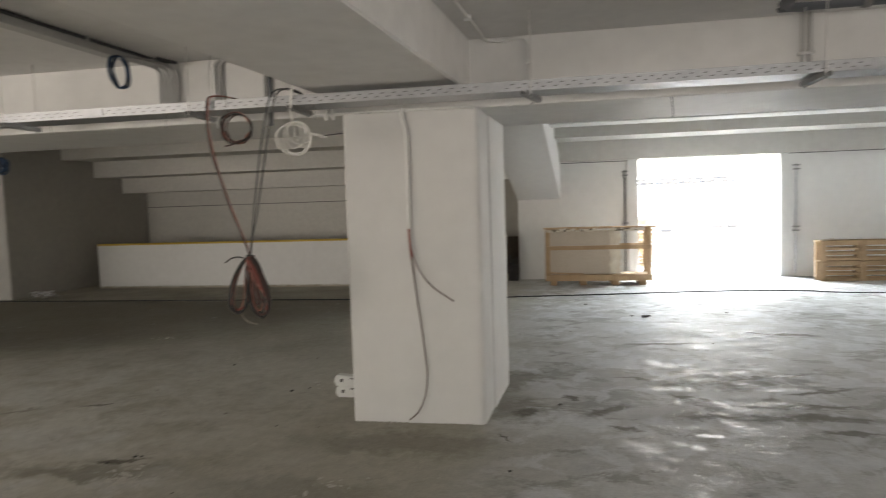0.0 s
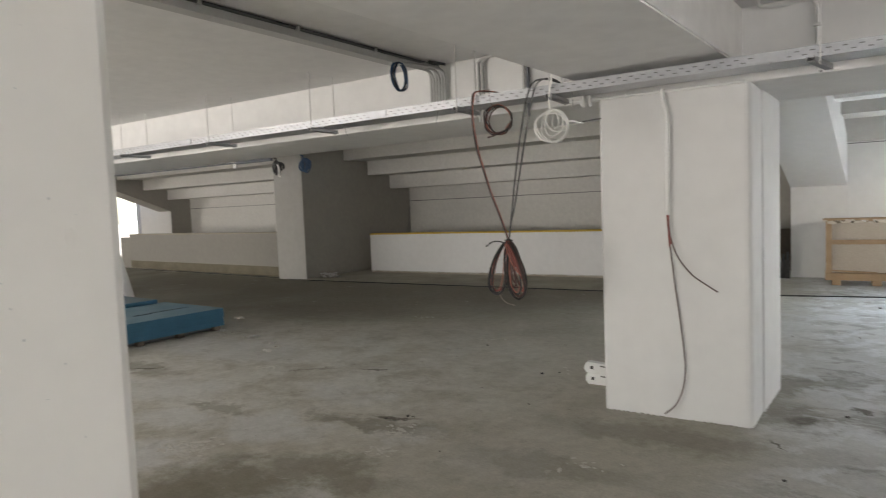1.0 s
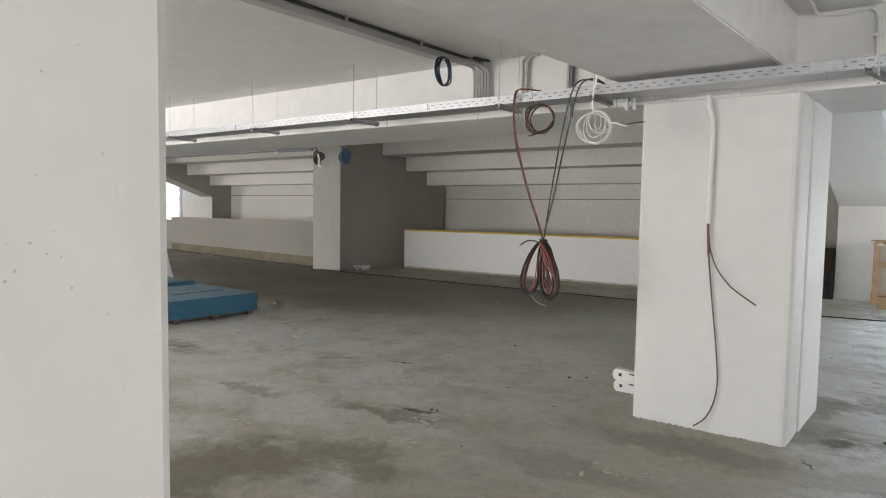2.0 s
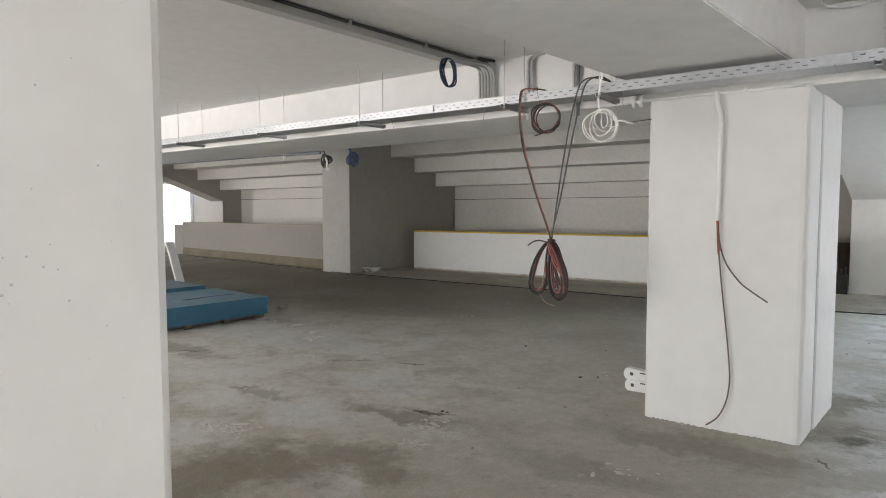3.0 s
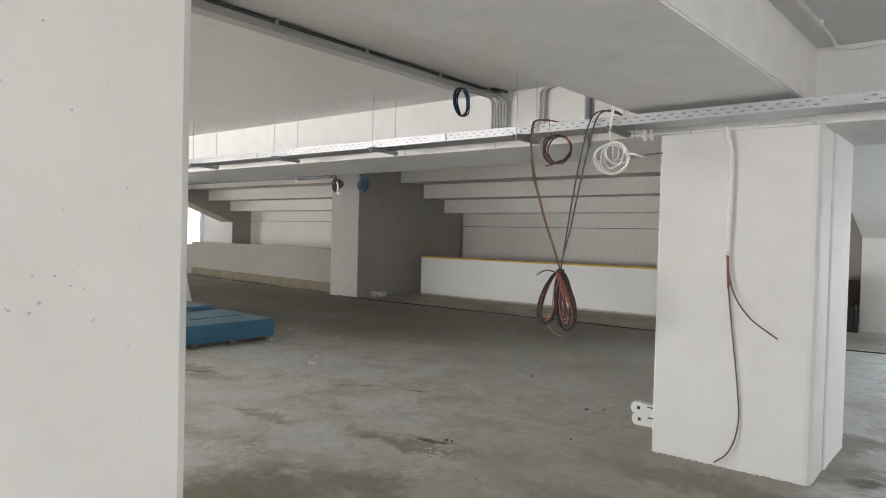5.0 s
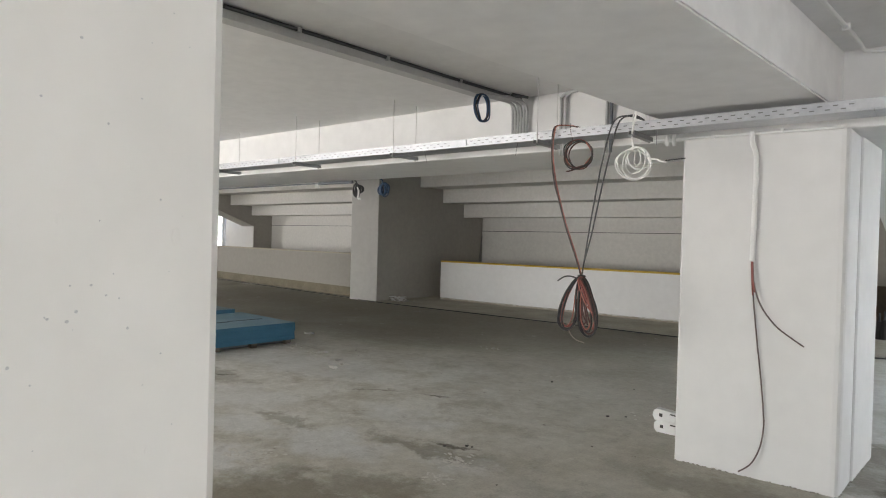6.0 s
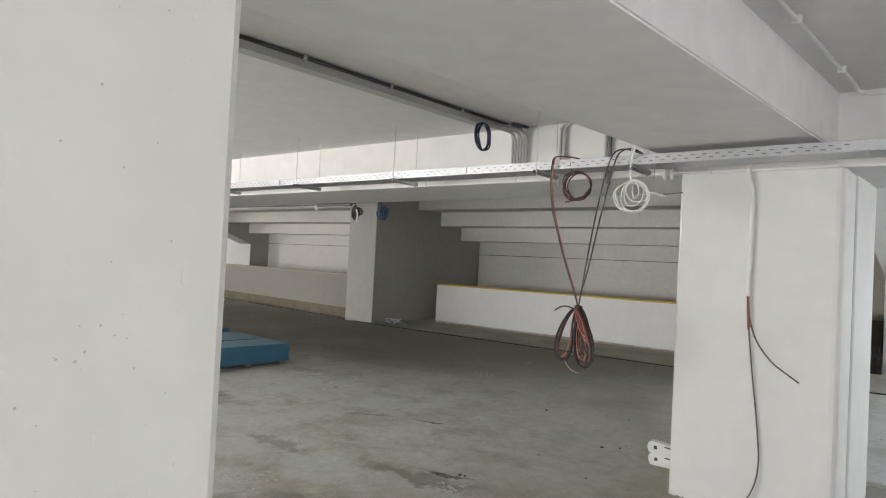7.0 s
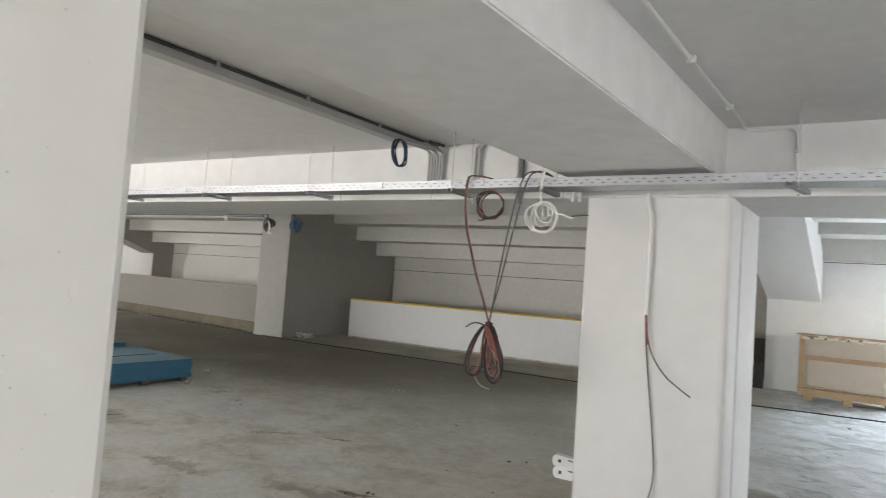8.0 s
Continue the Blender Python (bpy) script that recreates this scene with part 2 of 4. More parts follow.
    for x, y, r, most, sx, sy in ((-1.55, 2.45, 0.48, 0.9, 0.8, 1.4), (-1.1, 2.8, 0.38, 0.75, 0.7, 1.4), (-1.65, 2.08, 0.35, 0.9, 0.9, 1.2), (-1.45, 3.62, 0.34, 0.7, 0.5, 2.2), (-4.7, 3.85, 0.4, 0.6, 0.5, 2.0), (-2.75, 3.35, 0.25, 0.6, 0.6, 1.6), (0.0, 3.45, 0.4, 0.5, 0.6, 1.6), (0.45, 4.2, 0.5, 0.6, 0.6, 1.8),
                                  (1.05, 5.0, 0.45, 0.7, 1.0, 1.0), (1.1, 5.75, 0.4, 0.7, 1.0, 0.9), (3.0, 5.75, 0.45, 0.6, 0.55, 2.4), (2.9, 4.9, 0.45, 0.6, 0.5, 2.8), (-5.0, 7.4, 1.3, 0.45, 0.7, 1), (-6.5, 9.7, 1.8, 0.5, 0.22, 1.0)):
        base = mix(patch(x, y, r, most * 0.85, sx, sy), base, (0.225, 0.205, 0.16))
    # the darker far side, behind a ragged line
    base = mix(patch(-7.6, 10.1, 3.9, 0.5, 0.5, 1.0, 0.78), base, (0.225, 0.205, 0.16))
    # worn flakes on the side of the doorway
    worn = calc("MULTIPLY", rng(fnoise(2.0, 12, 0.72, 0.4, (0.8, 1.2, 1)), 0.53, 0.57), rng(sep.outputs["X"], 0.9, 1.4, 0.0, 0.48))
    base = mix(worn, base, (0.215, 0.205, 0.18))
    flaked = calc("MULTIPLY", rng(fnoise(2.3, 12, 0.70, 0.5), 0.50, 0.55), rng(sep.outputs["X"], 0.9, 1.5, 0.0, 0.66))
    base = mix(flaked, base, (0.72, 0.735, 0.75))
    # grit: short dark dashes, pale chalk, fine mottle
    base = mix(rng(fnoise(5.0, 10, 0.78, 0.2), 0.56, 0.68, 0, 0.4), base, (0.22, 0.205, 0.17))
    base = mix(rng(fnoise(2.6, 10, 0.78, 0.3), 0.57, 0.68, 0, 0.3), base, (0.20, 0.185, 0.15))
    base = mix(rng(fnoise(2.4, 9, 0.75, 0.9), 0.615, 0.66, 0, 0.42), base, (0.68, 0.665, 0.615))
    for row in ((2.70, 5.74, 3.80, 6.10, 0.05), (2.75, 5.56, 3.35, 5.86, 0.13), (3.24, 5.47, 3.95, 5.67, 0.05), (2.83, 5.12, 3.85, 5.19, 0.05), (2.33, 4.86, 3.41, 4.91, 0.06), (3.05, 4.98, 3.75, 4.88, 0.07), (3.15, 4.66, 3.6, 4.62, 0.05),
                (1.13, 4.80, 1.40, 5.03, 0.07), (1.54, 5.36, 1.66, 5.20, 0.04), (1.65, 4.80, 2.05, 5.14, 0.09), (1.83, 4.66, 2.08, 4.54, 0.05), (2.40, 5.40, 2.66, 5.18, 0.05), (2.0, 5.9, 2.6, 5.75, 0.05), (2.2, 7.2, 3.1, 7.3, 0.06), (3.6, 7.9, 4.5, 7.7, 0.06),
                (-3.15, 4.35, -2.70, 4.68, 0.03, 0.45), (-1.5, 3.70, -1.15, 3.80, 0.03), (-4.75, 3.80, -4.4, 3.95, 0.03), (-2.45, 4.75, -2.2, 4.9, 0.025), (1.05, 4.45, 1.2, 4.25, 0.015)):
        base = mix(scar(*row), base, (0.155, 0.143, 0.12))
    base = mix(1.0, base, rng(fnoise(11, 6, 0.7), 0.25, 0.75, 0.84, 1.10), "MULTIPLY")
    base = mix(1.0, base, rng(fnoise(60, 4), 0.25, 0.75, 0.86, 1.06), "MULTIPLY")
    nt.links.new(base, b.inputs["Base Color"])
    # sheen: thin damp films lie in ragged patches on the doorway side, their surface rippled by the trowel
    streaks = rng(fnoise(6.0, 8, 0.68, 0.0, (0.7, 1.3, 1)), 0.47, 0.60)
    pools = rng(fnoise(1.7, 6, 0.62, 0.5), 0.45, 0.56, 0.25, 1.0)
    film = calc("MULTIPLY", calc("MULTIPLY", streaks, pools), east)
    nt.links.new(calc("MULTIPLY", film, 0.75), b.inputs["Coat Weight"])
    b.inputs["Coat Roughness"].default_value = 0.30
    b.inputs["Coat IOR"].default_value = 1.33
    b.inputs["Roughness"].default_value = 0.68
    b.inputs["Specular IOR Level"].default_value = 0.10
    for socket, height, deep in (("Normal", fnoise(45, 4, 0.6), 0.0035), ("Coat Normal", fnoise(9.0, 3, 0.5, 0.0, (0.75, 1.15, 1)), 0.042)):
        bp = nt.nodes.new("ShaderNodeBump")
        bp.inputs["Strength"].default_value, bp.inputs["Distance"].default_value = 0.8, deep
        nt.links.new(height, bp.inputs["Height"])
        nt.links.new(bp.outputs["Normal"], b.inputs[socket])
    return m


FLOOR = floor_material()


# ---- mesh helpers ----
def part(name, bm, mat, parent=None, label="", smooth=False):
    me = bpy.data.meshes.new(name)
    bmesh.ops.recalc_face_normals(bm, faces=bm.faces[:])
    bm.to_mesh(me)
    bm.free()
    me.materials.append(mat)
    if smooth:
        me.polygons.foreach_set("use_smooth", [True] * len(me.polygons))
    ob = new(name, me)
    ob.parent = parent
    if label:
        tagged(ob, label)
    return ob


def setting(name, bm, mat, label, category="structure"):
    return tagged(part(name, bm, mat), label, category, kind="structure")


def thing(name, label, category, group="", at=(0, 0, 0), rz=0.0):
    ob = new(name)
    ob.empty_display_size = 0.1
    ob.matrix_basis = pose(*at, 0, 0, rz)
    return tagged(ob, label, category, group)


def block(bm, lo, hi, bevel=0.0, m=None):
    """An upright block between two corners, its edges rounded off by bevel."""
    t = bmesh.new()
    bmesh.ops.create_cube(t, size=1.0)
    c = [(a + b) / 2 for a, b in zip(lo, hi)]
    s = [abs(b - a) for a, b in zip(lo, hi)]
    for v in t.verts:
        v.co = Vector((c[0] + v.co.x * s[0], c[1] + v.co.y * s[1], c[2] + v.co.z * s[2]))
    if bevel:
        bmesh.ops.bevel(t, geom=t.edges[:], offset=bevel, segments=2, affect="EDGES", profile=0.5)
    if m is not None:
        t.transform(m)
    join(bm, t)
    return bm


def join(bm, t):
    vs = {v: bm.verts.new(v.co) for v in t.verts}
    for f in t.faces:
        bm.faces.new([vs[v] for v in f.verts])
    t.free()


def prism(bm, poly, along):
    """A closed solid: the polygon poly (3D points) carried by the vector along."""
    a = [bm.verts.new(p) for p in poly]
    b = [bm.verts.new(Vector(p) + Vector(along)) for p in poly]
    n = len(a)
    bm.faces.new(a)
    bm.faces.new(b[::-1])
    for i in range(n):
        bm.faces.new((a[i], b[i], b[(i + 1) % n], a[(i + 1) % n]))
    return bm


def one_block(lo, hi, bevel=0.0, m=None):
    return block(bmesh.new(), lo, hi, bevel, m)


def curve_points(pts, closed=False, steps=6):
    """Catmull-Rom through the given points."""
    p = [Vector(q) for q in pts]
    n = len(p)
    out = []
    for i in range(n if closed else n - 1):
        if closed:
            a, b, c, d = p[(i - 1) % n], p[i], p[(i + 1) % n], p[(i + 2) % n]
        else:
            a, b, c, d = p[max(i - 1, 0)], p[i], p[i + 1], p[min(i + 2, n - 1)]
        for k in range(steps):
            u = k / steps
            out.append(0.5 * (2 * b + (c - a) * u + (2 * a - 5 * b + 4 * c - d) * u * u + (3 * b - a - 3 * c + d) * u ** 3))
    if not closed:
        out.append(p[-1])
    return out


def tube(bm, pts, r, sides=8, smooth=True, closed=False, steps=6):
    """A round tube swept along the points."""
    path = curve_points(pts, closed, steps) if smooth else [Vector(q) for q in pts]
    n = len(path)
    up = Vector((0.13, 0.21, 0.97)).normalized()
    rings = []
    for i, q in enumerate(path):
        if closed:
            t = (path[(i + 1) % n] - path[i - 1]).normalized()
        else:
            t = (path[min(i + 1, n - 1)] - path[max(i - 1, 0)]).normalized()
        side = t.cross(up)
        if side.length < 0.05:
            side = t.cross(Vector((1, 0, 0)))
        side.normalize()
        if rings and side.dot(last) < 0:
            side = -side
        last = side
        over = t.cross(side)
        rings.append([bm.verts.new(q + r * (math.cos(w) * side + math.sin(w) * over)) for w in (2 * math.pi * k / sides for k in range(sides))])
    for i in range(n if closed else n - 1):
        a, b = rings[i], rings[(i + 1) % n]
        for k in range(sides):
            bm.faces.new((a[k], a[(k + 1) % sides], b[(k + 1) % sides], b[k]))
    if not closed:
        bm.faces.new(rings[0][::-1])
        bm.faces.new(rings[-1])
    return bm


def tube_part(name, pts, r, mat, parent=None, label="", sides=8, smooth=True, closed=False, steps=6):
    return part(name, tube(bmesh.new(), pts, r, sides, smooth, closed, steps), mat, parent, label, smooth=True)


# ---- structure: floor, slab, beams ----
SLAB_Z, BEAM_Z, LONG_Z = 2.71, 2.245, 2.35
SKEW = 0.115

setting("ground", one_block((-400, -400, -0.6), (400, 400, -0.16)), GROUND, "pale sunlit concrete ground outside the hall", "ground")
EDGE = [(0.64, 10.56), (-8.9, 10.56), (-9.95, 10.80), (-19.0, 11.90), (-31.0, 13.35)]
bm = bmesh.new()
prism(bm, [(-31, -9, -0.15), (14, -9, -0.15), (14, 10.56, -0.15)] + [(x, y, -0.15) for x, y in EDGE], (0, 0, 0.15))
setting("floor", bm, FLOOR, "power-floated grey concrete floor with damp and dusty patches", "floor")
setting("floor_bed", one_block((-31, 10.2, -0.155), (14, 13.4, -0.1)), SCREED, "dark bedding under the floor joint", "floor")
bm = bmesh.new()
prism(bm, [(x, y + 0.025, -0.15) for x, y in EDGE] + [(-31, 16.6, -0.15), (0.64, 16.6, -0.15)], (0, 0, 0.162))
setting("floor_strip", bm, SCREED, "rough tan screed strip along the stand", "floor")
bm = bmesh.new()
prism(bm, [(0.642, 10.561, -0.05), (0.642, 10.561, 0.0), (0.642, 10.95, 0.016), (0.642, 16.6, 0.016), (0.642, 16.6, -0.05)], (13.358, 0, 0))
setting("floor_apron", bm, FLOOR, "pale concrete floor at the wide doorway", "floor")
setting("ceiling", one_block((-31, -9, SLAB_Z), (14, 4.62, 3.0)), SLAB, "white-painted flat concrete ceiling slab", "ceiling")
cross = setting("beam_1", one_block((-31, 4.6, BEAM_Z), (14, 5.66, 3.6), 0.012), BEAMPAINT, "white-painted concrete beam across the hall", "beam")
cross.data.materials.append(SOFFIT)
for f in cross.data.polygons:
    f.material_index = int(f.normal.z < -0.9)
bm = bmesh.new()
prism(bm, [(2.262, 4.615, BEAM_Z - 0.004), (2.270, 4.615, BEAM_Z - 0.004), (2.478, 5.645, BEAM_Z - 0.004), (2.470, 5.645, BEAM_Z - 0.004)], (0, 0, 0.012))
part("joint", bm, SLOT, cross)


def skewed(x, y):
    """The line of the long beam: x at the transverse beam's face, carried back along the skew."""
    return x - SKEW * (4.6 - y)


bm = bmesh.new()
low = [bm.verts.new(p) for p in ((skewed(-0.03, -9), -9, LONG_Z), (skewed(0.937, -9), -9, LONG_Z), (0.937, 4.615, LONG_Z), (-0.03, 4.615, LONG_Z))]
top = [bm.verts.new(p) for p in ((skewed(-0.03, -9), -9, 2.75), (skewed(0.935, -9), -9, 2.75), (0.935, 4.615, 2.75), (-0.03, 4.615, 2.75))]
bm.faces.new(low)
bm.faces.new(top[::-1])
for i in range(4):
    bm.faces.new((low[i], low[(i + 1) % 4], top[(i + 1) % 4], top[i]))
bmesh.ops.bevel(bm, geom=[e for e in bm.edges if all(v.co.z < LONG_Z + 0.01 for v in e.verts)], offset=0.008, segments=2, affect="EDGES")
setting("beam_2", bm, LONGBEAM, "white-painted long concrete beam under the slab", "beam")

# columns
bm = bmesh.new()
prism(bm, [(0.0, 4.615, 0), (0.015, 4.6, 0), (0.94, 4.6, 0), (0.962, 4.605, 0), (0.978, 4.618, 0), (0.986, 4.64, 0), (1.008, 4.98, 0), (0.0, 4.98, 0)], (0, 0, 2.26))
prism(bm, [(0.0, 4.985, 0), (1.012, 4.985, 0), (1.022, 4.996, 0), (1.082, 5.64, 0), (0.0, 5.655, 0)], (0, 0, 2.26))
column = setting("column_1", bm, PAINT, "white-painted square concrete column with a joint line", "column")

bm = bmesh.new()
cx, cy = 0.488, 0.727
prism(bm, [(cx, cy - 0.018, 0), (cx - 0.022, cy + 0.006, 0), (cx - 1.0, cy + 0.115, 0), (cx - 1.11, cy - 0.9, 0), (cx - 0.105, cy - 0.92, 0)], (0, 0, 2.4))
setting("column_2", bm, WARMPAINT, "white-painted concrete column with small air holes", "column")
setting("column_3", one_block((-9.35, 4.62, 0), (-8.35, 5.6, 2.26), 0.015), PAINT, "white-painted concrete column far along the beam", "column")

# unseen hall walls behind and beside the walk, the south one given openings for daylight
bm = bmesh.new()
block(bm, (-31, -5.2, 0), (14, -5.0, 0.4))
block(bm, (-31, -5.2, 2.6), (14, -5.0, 3.0))
for a, z in ((-31, -21.3), (-15.7, -11.4), (-5.8, 1.2), (6.8, 14)):
    block(bm, (a, -5.2, 0.4), (z, -5.0, 2.6))
setting("wall_south", bm, PAINT, "plain white wall with wide openings", "wall")
# Unseen wall and cover, added to keep the sun from leaking in.
setting("wall_upper", one_block((-31, 5.44, 3.55), (14, 5.66, 5.75)), STAND, "unseen wall above the cross beam that keeps the sun out", "wall")
setting("roof_over_stand", one_block((-31, 5.0, 5.75), (14, 6.4, 5.9)), STAND, "unseen cover over the stand that keeps the sun out", "roof")
setting("wall_west", one_block((-31.2, -9, 0), (-31.0, 17, 4), 0), PAINT, "plain white end wall", "wall")
setting("wall_east", one_block((14.0, -9, 0), (14.2, 13.44, 4), 0), PAINT, "plain white end wall", "wall")


# ---- the stand: stepped precast units on walls and rakers ----
def stand_bay(x0, x1, y0, z0, count_up, count_down, thick, slope, run=0.95, rise=0.345, x_pivot=None, last_tread=True, mat=STAND):
    """Riser panels and treads between x0 and x1. (y0, z0): the face and lower edge of one riser; slope: metres of y lost per metre of x."""
    bay = thing("stand_steps", "bare precast concrete steps of the stand from below", "stand")
    tagged(bay, kind="structure")
    xp = x0 if x_pivot is None else x_pivot
    for k in range(-count_up, count_down + (2 if last_tread else 1)):
        y, z = y0 + run * k, z0 - rise * k
        ya, yb = y - slope * (x0 - xp), y - slope * (x1 - xp)
        b = bmesh.new()
        prism(b, [(x0, ya, z), (x1, yb, z), (x1, yb + thick, z), (x0, ya + thick, z)], (0, 0, rise + 0.14))
        if k <= count_down:
            part("riser", b, mat, bay)
        else:
            b.free()
        b = bmesh.new()
        prism(b, [(x0, ya - run + thick - 0.02, z + rise + 0.02), (x1, yb - run + thick - 0.02, z + rise + 0.02), (x1, yb + 0.02, z + rise + 0.02), (x0, ya + 0.02, z + rise + 0.02)], (0, 0, 0.12))
        part("tread", b, mat, bay)
    return bay


stand_bay(-9.45, 1.20, 12.21, 2.855, 7, 2, 0.22, 0.0)
stand_bay(-19.998, -9.46, 12.81, 3.02, 7, 2, 0.22, 0.0, run=0.96, rise=0.355)
stand_bay(-31.0, -20.001, 13.0, 2.97, 7, 1, 0.3, 0.06, x_pivot=-20.0)
stand_bay(1.205, 14.0, 12.024, 2.78, 5, 1, 0.45, 0.0, run=1.026, rise=0.372, last_tread=False, mat=SKIM)

setting("downstand", one_block((1.3, 10.998, 2.904), (14, 11.451, 3.153), 0.006), PAINT, "white-painted concrete downstand under the stand", "beam")

# unseen cheek where the steps of two bays meet, added against leaking sun
bm = bmesh.new()
prism(bm, [(-9.47, 10.8, 3.66), (-9.47, 10.8, 4.4), (-9.47, 5.6, 6.3), (-9.47, 5.6, 5.55)], (0.02, 0, 0))
setting("stand_cheek", bm, STAND, "unseen cheek between two bays of steps that keeps the sun out", "wall")

# the back of the main bay and of the next one
setting("wall_north_1", one_block((-8.95, 15.03, 0), (0.9, 15.25, 2.3)), STAND, "bare precast back wall under the stand", "wall")
part("joint", one_block((-8.95, 15.022, 1.80), (0.9, 15.036, 1.815)), SLOT, bpy.data.objects["wall_north_1"])
bm = bmesh.new()
prism(bm, [(-19.998, 15.70, 0), (-9.87, 15.70, 0), (-9.87, 15.9, 0), (-19.998, 15.9, 0)], (0, 0, 2.4))
setting("wall_north_2", bm, STAND, "bare precast back wall under the stand", "wall")
bm = bmesh.new()
prism(bm, [(-19.998, 15.692, 1.935), (-9.87, 15.692, 1.935), (-9.87, 15.706, 1.935), (-19.998, 15.706, 1.935)], (0, 0, 0.015))
part("joint", bm, SLOT, bpy.data.objects["wall_north_2"])

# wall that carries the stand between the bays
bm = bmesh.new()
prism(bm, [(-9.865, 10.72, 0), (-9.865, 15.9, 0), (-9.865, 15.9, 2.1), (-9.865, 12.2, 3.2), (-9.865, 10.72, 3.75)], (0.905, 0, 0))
setting("wall_raker_1", bm, RAWSHADED, "bare concrete wall carrying the stand, sides toned for shade, white front", "wall")
# Pale front; the sides hold their shade in the colour.
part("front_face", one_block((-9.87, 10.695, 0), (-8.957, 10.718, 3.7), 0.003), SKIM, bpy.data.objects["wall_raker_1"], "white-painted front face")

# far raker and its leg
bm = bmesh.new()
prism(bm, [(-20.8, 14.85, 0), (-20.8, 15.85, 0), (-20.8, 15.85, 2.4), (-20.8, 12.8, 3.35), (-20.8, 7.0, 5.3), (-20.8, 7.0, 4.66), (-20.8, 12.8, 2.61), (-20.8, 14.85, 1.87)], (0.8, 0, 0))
setting("raker_2", bm, RAWSHADED, "bare concrete sloping beam and leg under the stand", "beam")
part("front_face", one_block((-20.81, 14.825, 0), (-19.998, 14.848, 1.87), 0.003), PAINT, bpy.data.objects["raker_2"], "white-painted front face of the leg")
bm = bmesh.new()
block(bm, (-23.05, 15.5, 0), (-20.8, 15.7, 3.1))
block(bm, (-31, 15.5, 2.75), (-23.05, 15.7, 3.1))
block(bm, (-31, 15.5, 0), (-27.5, 15.7, 2.75))
setting("wall_north_3", bm, PAINT, "white wall with an open doorway to daylight", "wall")
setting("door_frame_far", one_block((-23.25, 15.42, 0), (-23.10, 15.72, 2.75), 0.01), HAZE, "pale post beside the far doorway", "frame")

# right raker, its leg, and the wall with the wide doorway
bm = bmesh.new()
rs, rk = 0.363, 0.10
y_low, y_top = 13.16, 5.7
prism(bm, [(0.84, y_low, 1.665), (0.84 - rk * (y_low - y_top), y_top, 1.665 + rs * (y_low - y_top)),
           (0.84 - rk * (y_low - y_top), y_top, 2.85 + rs * (y_low - y_top)), (0.84, y_low, 2.5)], (0.865, 0, 0))
setting("raker_1", bm, PAINT, "white-painted sloping concrete beam under the stand", "beam")
bm = one_block((0.84, 13.17, 0), (1.705, 16.0, 1.69), 0.006)
# unseen upper block, added behind the raker to stop leaking sun
block(bm, (0.84, 13.22, 1.67), (1.705, 16.0, 2.8))
setting("wall_leg", bm, PAINT, "white-painted concrete leg under the sloping beam", "wall")

bm = bmesh.new()
block(bm, (1.705, 13.20, 0), (3.03, 13.44, 2.43))
block(bm, (6.04, 13.20, 0), (8.96, 13.44, 2.43))
# gap left as an unseen second doorway, added to light the floor
block(bm, (11.98, 13.20, 0), (14.0, 13.44, 2.43))
setting("wall_north_4", bm, PAINT, "white-painted wall beside a wide open doorway", "wall")
# Dark strips draw the shadowed gap between this wall and the steps.
part("joint", one_block((1.715, 13.191, 2.378), (3.025, 13.1985, 2.390)), SLOT, bpy.data.objects["wall_north_4"])
part("joint", one_block((6.045, 13.191, 2.395), (8.94, 13.1985, 2.407)), SLOT, bpy.data.objects["wall_north_4"])
jambs = tagged(part("door_frame", one_block((3.03, 13.155, 0), (3.24, 13.48, 2.425), 0.006), PAINT), "white-painted jambs of a wide open doorway", "door frame", kind="structure")
# first two jambs frame the unseen second doorway
for xa, xb in ((8.96, 9.11), (11.83, 11.98), (5.88, 6.04)):
    part("jamb", one_block((xa, 13.155, 0), (xb, 13.48, 2.425), 0.006), PAINT, jambs)


def parapet(name, label, pts_x, y0, slope, top, notch=None):
    """A low white wall with a bare base and a yellow line of sealant on its top edge."""
    x0, x1 = pts_x
    xp = x1
    foot = 0.06 if notch is None else 0.25
    f = lambda x: y0 - slope * (x - xp)
    b = bmesh.new()
    prism(b, [(x0, f(x0), foot), (x1, f(x1), foot), (x1, f(x1) + 0.2, foot), (x0, f(x0) + 0.2, foot)], (0, 0, top - foot))
    ob = setting(name, b, BOARD if notch is None else PLASTER, label, "low wall")
    b = bmesh.new()
    prism(b, [(x0, f(x0) + 0.01, 0.0), (x1, f(x1) + 0.01, 0.0), (x1, f(x1) + 0.19, 0.0), (x0, f(x0) + 0.19, 0.0)], (0, 0, foot - 0.002))
    part("bare_base", b, TANBASE if notch is None else DAMPBASE, ob, "unpainted tan base strip")
    b = bmesh.new()
    prism(b, [(x0, f(x0) - 0.006, top + 0.001), (x1, f(x1) - 0.006, top + 0.001), (x1, f(x1) + 0.19, top + 0.001), (x0, f(x0) + 0.19, top + 0.001)], (0, 0, 0.036))
    part("top_strip", b, YELLOW if notch is None else TANBASE, ob, "yellow strip along the top edge")
    return ob


parapet("low_wall_1", "low white board wall with a yellow top strip", (-8.35, 0.62), 12.37, 0.0, 0.955)
parapet("low_wall_2", "long low pale wall with a bare base", (-18.2, -9.90), 11.02, 0.12, 1.085, 1)
bm = bmesh.new()
prism(bm, [(-18.85, 12.094, 0), (-18.204, 12.017, 0), (-18.204, 12.21, 0), (-18.85, 12.29, 0)], (0, 0, 1.02))
setting("low_wall_3", bm, PLASTER, "lower end of the long pale wall", "low wall")

